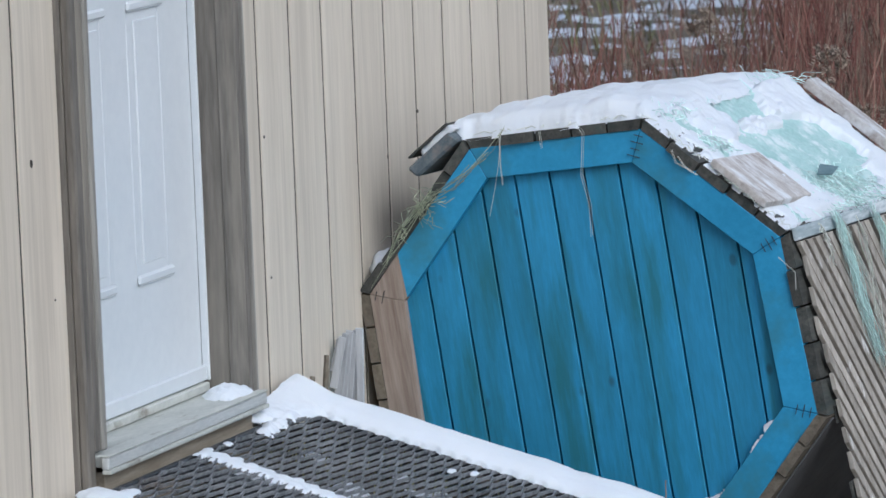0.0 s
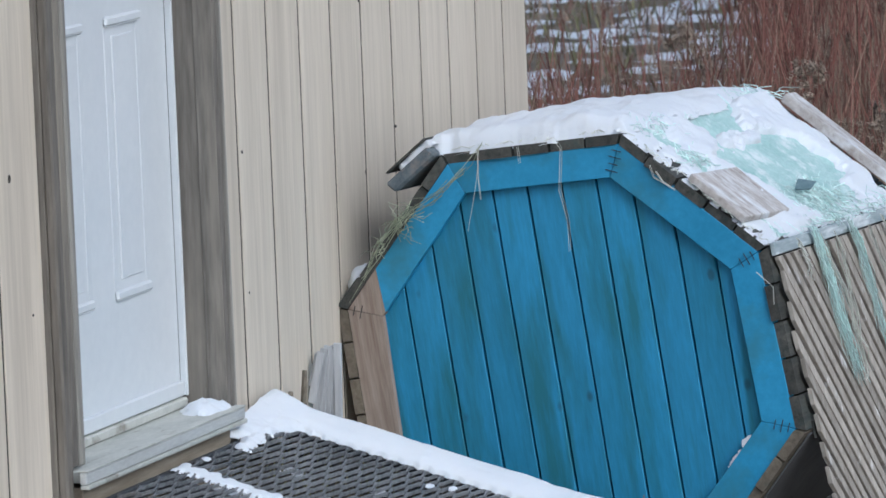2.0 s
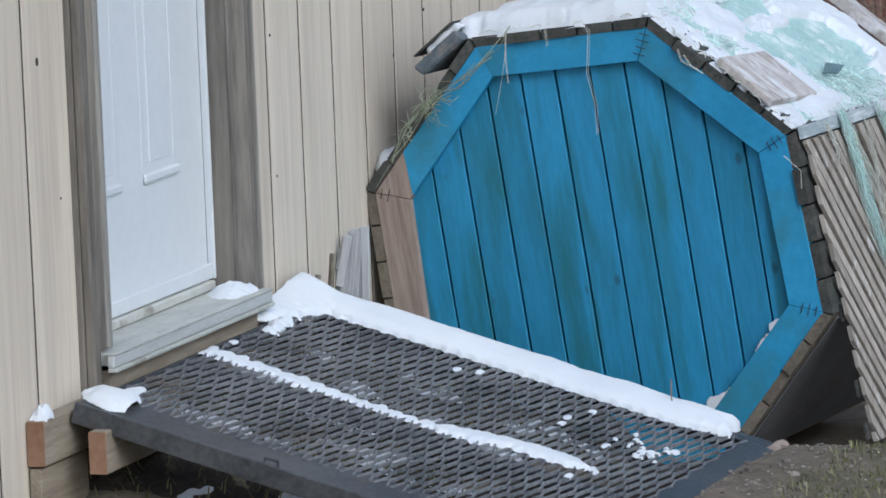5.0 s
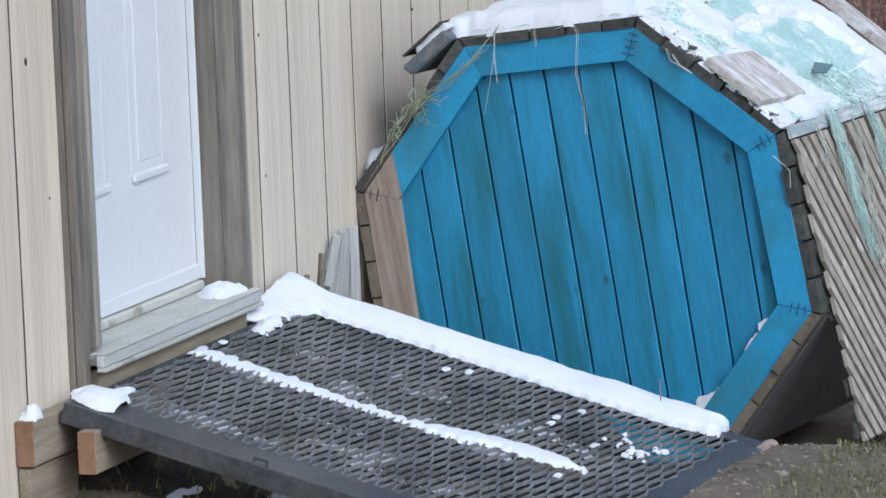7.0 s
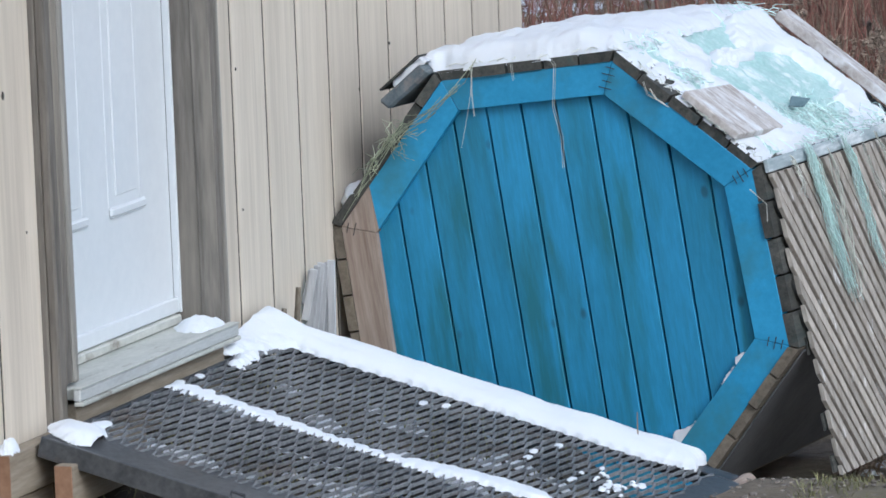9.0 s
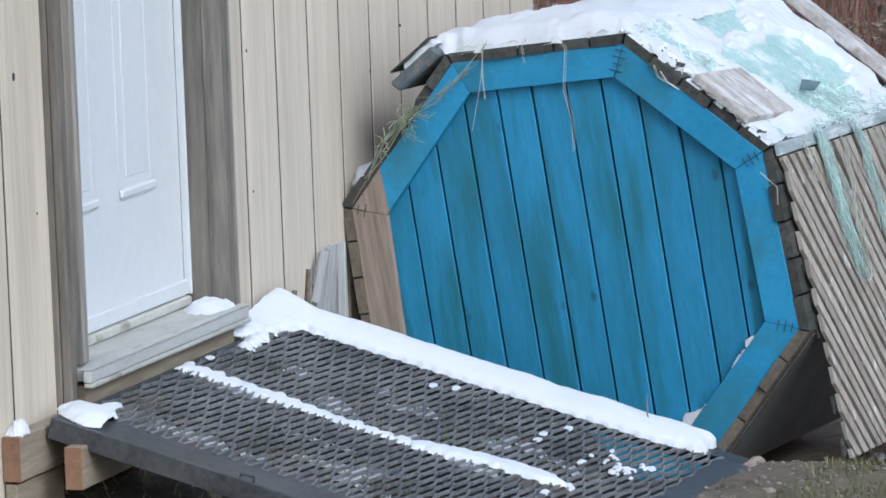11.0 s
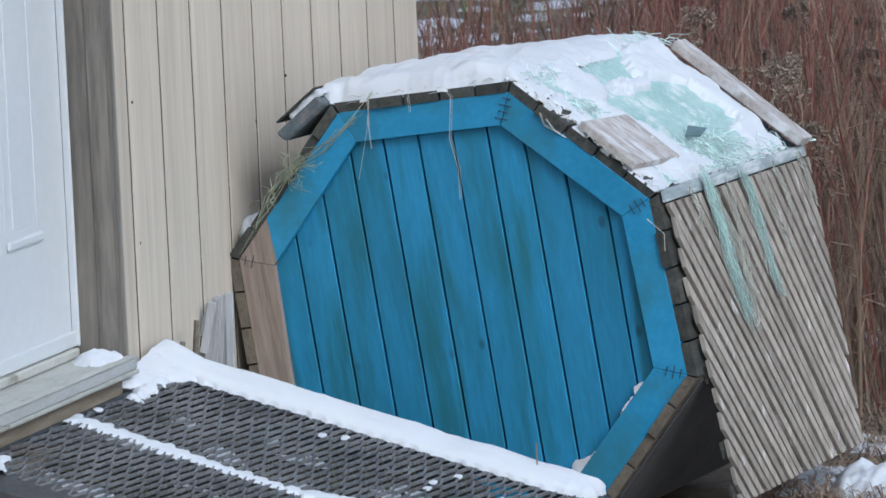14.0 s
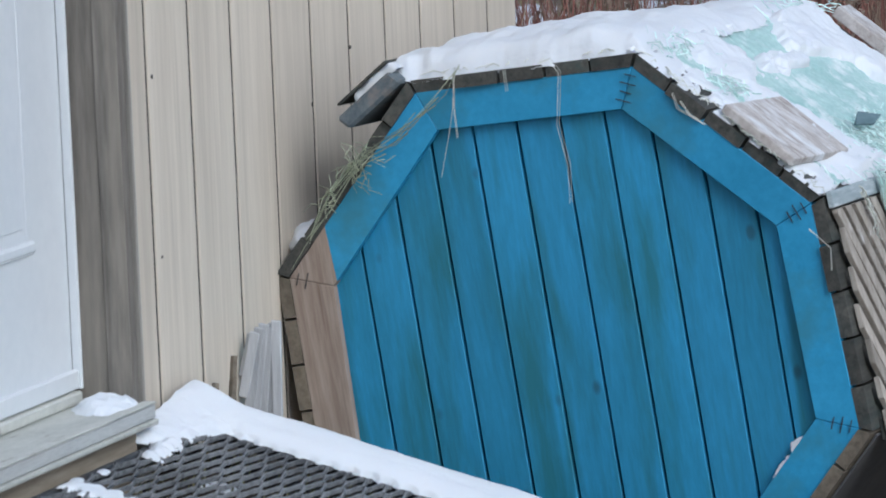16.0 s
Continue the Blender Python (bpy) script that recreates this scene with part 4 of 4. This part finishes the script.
        return e if e <= 0 else (0.005 + 0.007 * smooth01(v, 0.5, 0.72)) * (1 - math.exp(-e / 0.006)) + 0.002 * fbm(u * 60, v * 60, 8)
    bm = blanket(lambda u, v, h: place(0.60 + u, v, h + 0.0005), 0.20, 0.95, 70, 330, strip_snow)
    single("snow_strip", bm, SNOW, "broken line of snow over the ramp's middle bar", "snow", kind="stuff", smooth=True)

    def lump(cx_, cy_, rx, ry, hh, name, lab):
        grain = 40 if rx < 0.05 else 15

        def th(u, v):
            rr = math.hypot((u - rx) / rx, (v - ry) / ry) + 0.30 * fbm(u * grain + cx_ * 90, v * grain + cy_ * 50, 6)
            return -0.03 * (rr - 1) if rr >= 1 else hh * (1 - min(1, rr * rr)) ** 0.6
        bm2 = blanket(lambda u, v, h: place(cx_ - rx + u, cy_ - ry + v, h + 0.002), 2 * rx, 2 * ry, 44 if rx > 0.05 else 26, 44 if rx > 0.05 else 26, th)
        single(name, bm2, SNOW, lab, "snow", kind="stuff", smooth=True)
    lump(0.085, 0.04, 0.075, 0.058, 0.024, "snow_lump", "rounded lump of snow at the ramp's head")
    lump(0.20, 0.05, 0.05, 0.018, 0.008, "snow_crumb", "crumb of snow caught on the ramp's tread")
    for u, v in ((1.144, 0.438), (1.179, 0.48), (0.981, 0.749), (1.039, 0.742), (1.148, 0.765), (0.80, 0.03), (0.70, 0.02), (0.956, 0.945), (0.60, 0.90)):
        lump(u, v, 0.020, 0.009, 0.004, "snow_crumb", "crumb of snow caught on the ramp's tread")
    for k in range(20):
        lump(0.90 + 0.2 * random.random(), 0.86 + 0.14 * random.random(), 0.005 + 0.016 * random.random() ** 2, 0.004 + 0.008 * random.random(), 0.005, "snow_crumb", "crumb of snow caught on the ramp's tread")


ramp()


def beams():
    b = thing("support_beam", pose(-1.40, -0.042, 0.375), "short tan timber beam under the ramp", "beam")
    part("timber", boxed((0, 0, 0), (1.1, 0.04, 0.095), 0.003), LUMBER, b)
    part("beam_end", boxed((-0.003, 0.001, 0.001), (0.0, 0.039, 0.094)), ENDGRAIN, b, "orange brown end grain")
    c = thing("support_beam", pose(-1.31, -0.14, 0.345), "short tan timber beam under the ramp", "beam")
    part("timber", boxed((0, 0, 0), (0.4, 0.04, 0.09), 0.003), LUMBER, c)
    part("beam_end", boxed((-0.003, 0.001, 0.001), (0.0, 0.039, 0.089)), ENDGRAIN, c, "orange brown end grain")


beams()


def twig(name, base, top, r):
    bm = bmesh.new()
    mid = (Vector(base) + Vector(top)) / 2 + Vector((0.002, 0.003, 0))
    tube(bm, [base, mid, top], r, 5, 0.6)
    single(name, bm, TANSTEM, "thin dry twig stuck upright in the ramp's snow", "twig")


tip = RAMP @ Vector((RW - 0.045, -0.90, 0.0))
twig("twig", tip, tip + Vector((0.0, 0.004, 0.085)), 0.0022)
snow_lump("beam_snow", "little cap of snow on the beam's end", (-1.36, -0.022, 0.470), 0.04, 0.022, 0.03, 5)

# ---- brush behind the house ----


def stalks(count, area, height, radius, lean, seed, twigs, keep):
    """Upright tapering three sided stalks with twigs, in one mesh."""
    rnd = random.Random(seed)
    verts, faces = [], []

    def stick(p, q, r0, r1, bend):
        base = len(verts)
        mid = [(p[i] + q[i]) / 2 + bend[i] for i in range(3)]
        for c, r in ((p, r0), (mid, (r0 + r1) / 2), (q, r1)):
            for s in range(3):
                a = 2.1 * s
                verts.append((c[0] + r * math.cos(a), c[1] + r * math.sin(a), c[2]))
        for k in (0, 3):
            for s in range(3):
                faces.append((base + k + s, base + k + (s + 1) % 3, base + k + 3 + (s + 1) % 3, base + k + 3 + s))
    done = 0
    while done < count:
        x, y = rnd.uniform(area[0], area[1]), rnd.uniform(area[2], area[3])
        k = keep(x, y)
        if rnd.random() > k:
            continue
        done += 1
        h = height * rnd.uniform(0.45, 1.15) * (0.35 + 0.65 * k) * low_growth(x, y)
        z = ground_z(x, y) - 0.02
        p = (x, y, z)
        q = (x + rnd.gauss(0, lean) * h, y + rnd.gauss(0, lean) * h, z + h)
        r = radius * rnd.uniform(0.6, 1.4)
        bend = (rnd.gauss(0, 0.02), rnd.gauss(0, 0.02), 0)
        stick(p, q, r, r * 0.35, bend)
        for _ in range(twigs):
            f = rnd.uniform(0.35, 0.95)
            a = [p[i] + (q[i] - p[i]) * f + bend[i] * (1 - abs(2 * f - 1)) for i in range(3)]
            ln = h * rnd.uniform(0.12, 0.3)
            an = rnd.uniform(0, 6.28)
            e = (a[0] + ln * 0.4 * math.cos(an), a[1] + ln * 0.4 * math.sin(an), a[2] + ln)
            stick(a, e, r * 0.5, r * 0.25, (0, 0, 0))
    return verts, faces


def bearing(x, y):
    """How far a place lies to the side of the line of sight along the house, by its distance."""
    return (y - (0.37 * (x + 12.1) - 4.92)) / (x + 12.1)


def clearing(x, y):
    """How thick the brush stands: an open snowy patch lies behind the house's corner."""
    open_ = smooth01(x, 8.0, 9.5) * (1 - smooth01(x, 18.5, 20)) * smooth01(bearing(x, y), -0.079, -0.056)
    return max(0.0, (1 - 0.74 * open_) * smooth01(x, 2.1, 2.9))


def low_growth(x, y):
    """The brush is lower in front of the open patch."""
    k = smooth01(bearing(x, y), -0.075, -0.052)
    return 1 + k * (min(1.0, max(0.25, 0.86 - 0.085 * (x - 2.5))) - 1)


def brush():
    for name, n, area, h, r, seed, tw, mat_, lab in (
            ("red_brush", 6500, (2.2, 12, -3.5, 5.5), 1.25, 0.0036, 1, 6, STEM, "dense leafless reddish brown brush"),
            ("far_brush", 7500, (12, 27, -3.5, 12), 1.6, 0.005, 2, 5, STEM, "dense leafless reddish brown brush farther off"),
            ("dry_weeds", 3000, (2.1, 10, -3.0, 3), 0.95, 0.0034, 3, 4, TANSTEM, "dry tan weed stalks"),
            ("bent_weeds", 4500, (2.1, 8, -3.0, 3), 0.75, 0.0022, 9, 5, TANSTEM, "thin bent dry weed stems")):
        v, f = stalks(n, area, h, r, 0.28 if name == "bent_weeds" else 0.085, seed, tw, clearing)
        tagged(new(name, mesh_of(name, v, f, mat_)), lab, "brush", kind="stuff")


brush()


def goldenrod(seed, h, m):
    """A dry goldenrod: a bent stalk with a drooping tufted head."""
    rnd = random.Random(seed)
    plant = thing("goldenrod", m, "dry tan goldenrod with a drooping plume", "weed", "goldenrods behind the drum")
    an = rnd.uniform(0, 6.28)
    ax, ay = math.cos(an), math.sin(an)
    pts = [(0, 0, -0.03), (0.03 * ax, 0.03 * ay, h * 0.6), (0.06 * ax, 0.06 * ay, h * 0.9), (0.09 * ax, 0.09 * ay, h),
           (0.14 * ax, 0.14 * ay, h + 0.005), (0.18 * ax, 0.18 * ay, h - 0.04)]
    st = bmesh.new()
    tube(st, pts, 0.003, 3, 0.4)
    for k in range(16):
        f = rnd.uniform(0.2, 0.85)
        a2, z = rnd.uniform(0, 6.28), h * f
        c = (0.05 * ax * f, 0.05 * ay * f, z)
        ln = rnd.uniform(0.05, 0.13)
        tube(st, [c, (c[0] + ln * 0.7 * math.cos(a2), c[1] + ln * 0.7 * math.sin(a2), z + ln * 0.2), (c[0] + ln * math.cos(a2), c[1] + ln * math.sin(a2), z - ln * 0.5)], 0.0022, 3, 0.3)
    part("stalk", st, TANSTEM, plant)
    v, fc = [], []
    for br in range(16):
        # side sprays of the plume, arching out and over, thick with seed down on the upper side
        f0 = 1.6 + 3.3 * br / 16
        i = int(f0)
        base = Vector(pts[i]).lerp(Vector(pts[i + 1]), f0 - i)
        a2 = an + rnd.gauss(0, 1.0)
        ln = 0.062 * (1.15 - br / 20) * rnd.uniform(0.8, 1.2)
        for k in range(70):
            t = rnd.random() ** 0.8
            reach = math.sin(2.3 * t) / 1.0
            c = base + Vector((math.cos(a2) * ln * reach, math.sin(a2) * ln * reach, ln * (0.75 * math.sin(2.6 * t) - 0.55 * t * t)))
            c += Vector((rnd.gauss(0, 0.003), rnd.gauss(0, 0.003), rnd.gauss(0.003, 0.004)))
            d = Vector((rnd.gauss(0, 1), rnd.gauss(0, 1), rnd.gauss(0.5, 0.8))).normalized()
            w = d.orthogonal().normalized() * rnd.uniform(0.0016, 0.0034)
            q = d * rnd.uniform(0.006, 0.013)
            n0 = len(v)
            v.extend([tuple(c - w), tuple(c + w), tuple(c + q + w * 0.3), tuple(c + q - w * 0.3)])
            fc.append((n0, n0 + 1, n0 + 2, n0 + 3))
    ob = new("plume", mesh_of("plume", v, fc, PLUME))
    ob.parent = plant
    tagged(ob, kind="stuff")
    return plant


def goldenrods():
    rnd = random.Random(8)
    tips = ((2.7, -0.415, 0.99), (2.5, -0.917, 0.88), (2.3, -0.822, 0.874), (3.4, -0.939, 1.059), (3.2, -0.837, 0.972), (2.4, -1.14, 0.904), (1.9, -1.319, 0.732), (2.2, -0.977, 0.797), (2.6, -1.014, 0.703))
    kinds = []
    for k, (x, y, top) in enumerate(tips):
        z = ground_z(x, y)
        kinds.append(goldenrod(k, top - z, pose(x, y, z)))
    for i in range(44):
        x = rnd.uniform(2.4, 7)
        y = 0.37 * (x + 12.1) - 4.92 + rnd.uniform(-0.135, -0.03) * (x + 12.1)
        sc = rnd.uniform(0.75, 1.05) * (0.75 if bearing(x, y) > -0.06 else 1.0)
        c = copy_thing(rnd.choice(kinds), pose(x, y, ground_z(x, y), 0, 0, rnd.uniform(0, 360)))
        c.scale = (sc, sc, sc)


goldenrods()


def ground_snow():
    def make(x0, x1, y0, y1, nx, ny, bias, scale, hh, name, lab, seed):
        def th(u, v):
            e = min(u, x1 - x0 - u, v, y1 - y0 - v)
            n = fbm((x0 + u) * scale, (y0 + v) * scale, seed, 5) + bias
            return -0.01 if n <= 0 or e < 0.02 else min(hh, n * hh * 2.5)
        bm = blanket(lambda u, v, h: Vector((x0 + u, y0 + v, ground_z(x0 + u, y0 + v) + h)), x1 - x0, y1 - y0, nx, ny, th)
        single(name, bm, SNOW, lab, "snow", kind="stuff", smooth=True)
    make(8.5, 21, 0.5, 8.5, 260, 200, -0.10, 2.6, 0.02, "snow_field", "patchy snow in the open field", 2)
    make(1.3, 2.3, -2.2, -1.02, 60, 60, 0.0, 3.0, 0.03, "snow_ground", "patchy snow on straw beside the drum", 3)
    make(-1.2, 0.1, -0.8, 0.0, 90, 60, -0.24, 7.0, 0.02, "snow_under", "patchy snow on the ground under the ramp", 4)
    make(2.3, 8.0, -2.5, 3.0, 120, 120, -0.32, 1.6, 0.02, "snow_brush", "patchy snow among the brush", 6)


ground_snow()
snow_lump("snow_mound", "rounded mound of snow on the straw beside the drum", (1.60, -1.30, ground_z(1.60, -1.30) - 0.004), 0.16, 0.13, 0.075, 3)


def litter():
    """Dark sheet laid over the soil; its colour paints in the shade under the ramp."""
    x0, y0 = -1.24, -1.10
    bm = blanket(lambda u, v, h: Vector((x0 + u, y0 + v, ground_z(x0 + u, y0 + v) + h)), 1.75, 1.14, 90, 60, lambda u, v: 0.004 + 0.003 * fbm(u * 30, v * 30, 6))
    single("leaf_litter", bm, RAMPSHADE, "dark sheet on the soil for the shade under the ramp", "litter", kind="stuff", smooth=True)


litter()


def blades(name, count, area, h, w, mat_, lab, seed, flat=0.25, keep=None):
    rnd = random.Random(seed)
    v, f = [], []
    while len(f) < count * 2:
        x, y = rnd.uniform(area[0], area[1]), rnd.uniform(area[2], area[3])
        if keep and not keep(x, y):
            continue
        z = ground_z(x, y) - 0.003
        an, ln = rnd.uniform(0, 6.28), h * rnd.uniform(0.4, 1.2)
        dx, dy = math.cos(an), math.sin(an)
        lean_ = rnd.uniform(0.1, 1) * (1 - flat) + flat * 2.2
        b = len(v)
        hx, hy = dx * ln * lean_, dy * ln * lean_
        v.extend([(x - dy * w, y + dx * w, z), (x + dy * w, y - dx * w, z), (x + hx * 0.4 + dy * w * 0.8, y + hy * 0.4 - dx * w * 0.8, z + ln * 0.6),
                  (x + hx * 0.4 - dy * w * 0.8, y + hy * 0.4 + dx * w * 0.8, z + ln * 0.6), (x + hx, y + hy, z + ln * (0.8 if flat < 0.5 else 0.5))])
        f.append((b, b + 1, b + 2, b + 3))
        f.append((b + 3, b + 2, b + 4))
    tagged(new(name, mesh_of(name, v, f, mat_)), lab, "grass", kind="stuff")


blades("grass", 8000, (-1.6, 1.1, -2.2, -1.18), 0.024, 0.0014, GRASS, "short worn green brown grass", 1, keep=lambda x, y: fbm(x * 2.2, y * 2.2, 5) + 0.1 - 1.2 * smooth01(y, -1.38, -1.2) > -0.25)
blades("straw", 6000, (1.2, 3.2, -2.4, -1.0), 0.07, 0.0022, TANSTEM, "flattened dry straw beside the drum", 2, flat=0.8)
blades("undergrass", 1200, (-1.2, 0.2, -0.75, 0.0), 0.05, 0.0018, GRASS, "thin grass under the ramp", 3)
blades("field_straw", 9000, (6, 22, -1.5, 9), 0.2, 0.005, TANSTEM, "dead tan grass in the field", 14)
blades("field_grass", 9000, (6, 22, -1.5, 9), 0.16, 0.005, GRASS, "low dead grass in the field", 4)


def pebbles():
    rnd = random.Random(4)
    v, f = [], []
    ico = bmesh.new()
    bmesh.ops.create_icosphere(ico, subdivisions=1, radius=1.0)
    iv = [tuple(q.co) for q in ico.verts]
    ifc = [[q.index for q in t.verts] for t in ico.faces]
    ico.free()
    for i in range(1600):
        x, y = rnd.uniform(-1.4, 1.1), rnd.uniform(-1.7, -1.0)
        r = rnd.uniform(0.002, 0.007) * (2.2 if rnd.random() < 0.03 else 1)
        z = ground_z(x, y) + r * 0.2
        b = len(v)
        for q in iv:
            k = rnd.uniform(0.75, 1.2)
            v.append((x + q[0] * r * k, y + q[1] * r * k, z + q[2] * r * 0.6 * k))
        f.extend([tuple(b + j for j in t) for t in ifc])
    tagged(new("gravel", mesh_of("gravel", v, f, GRAVEL)), "small grey pebbles on the soil", "gravel", kind="stuff")


pebbles()
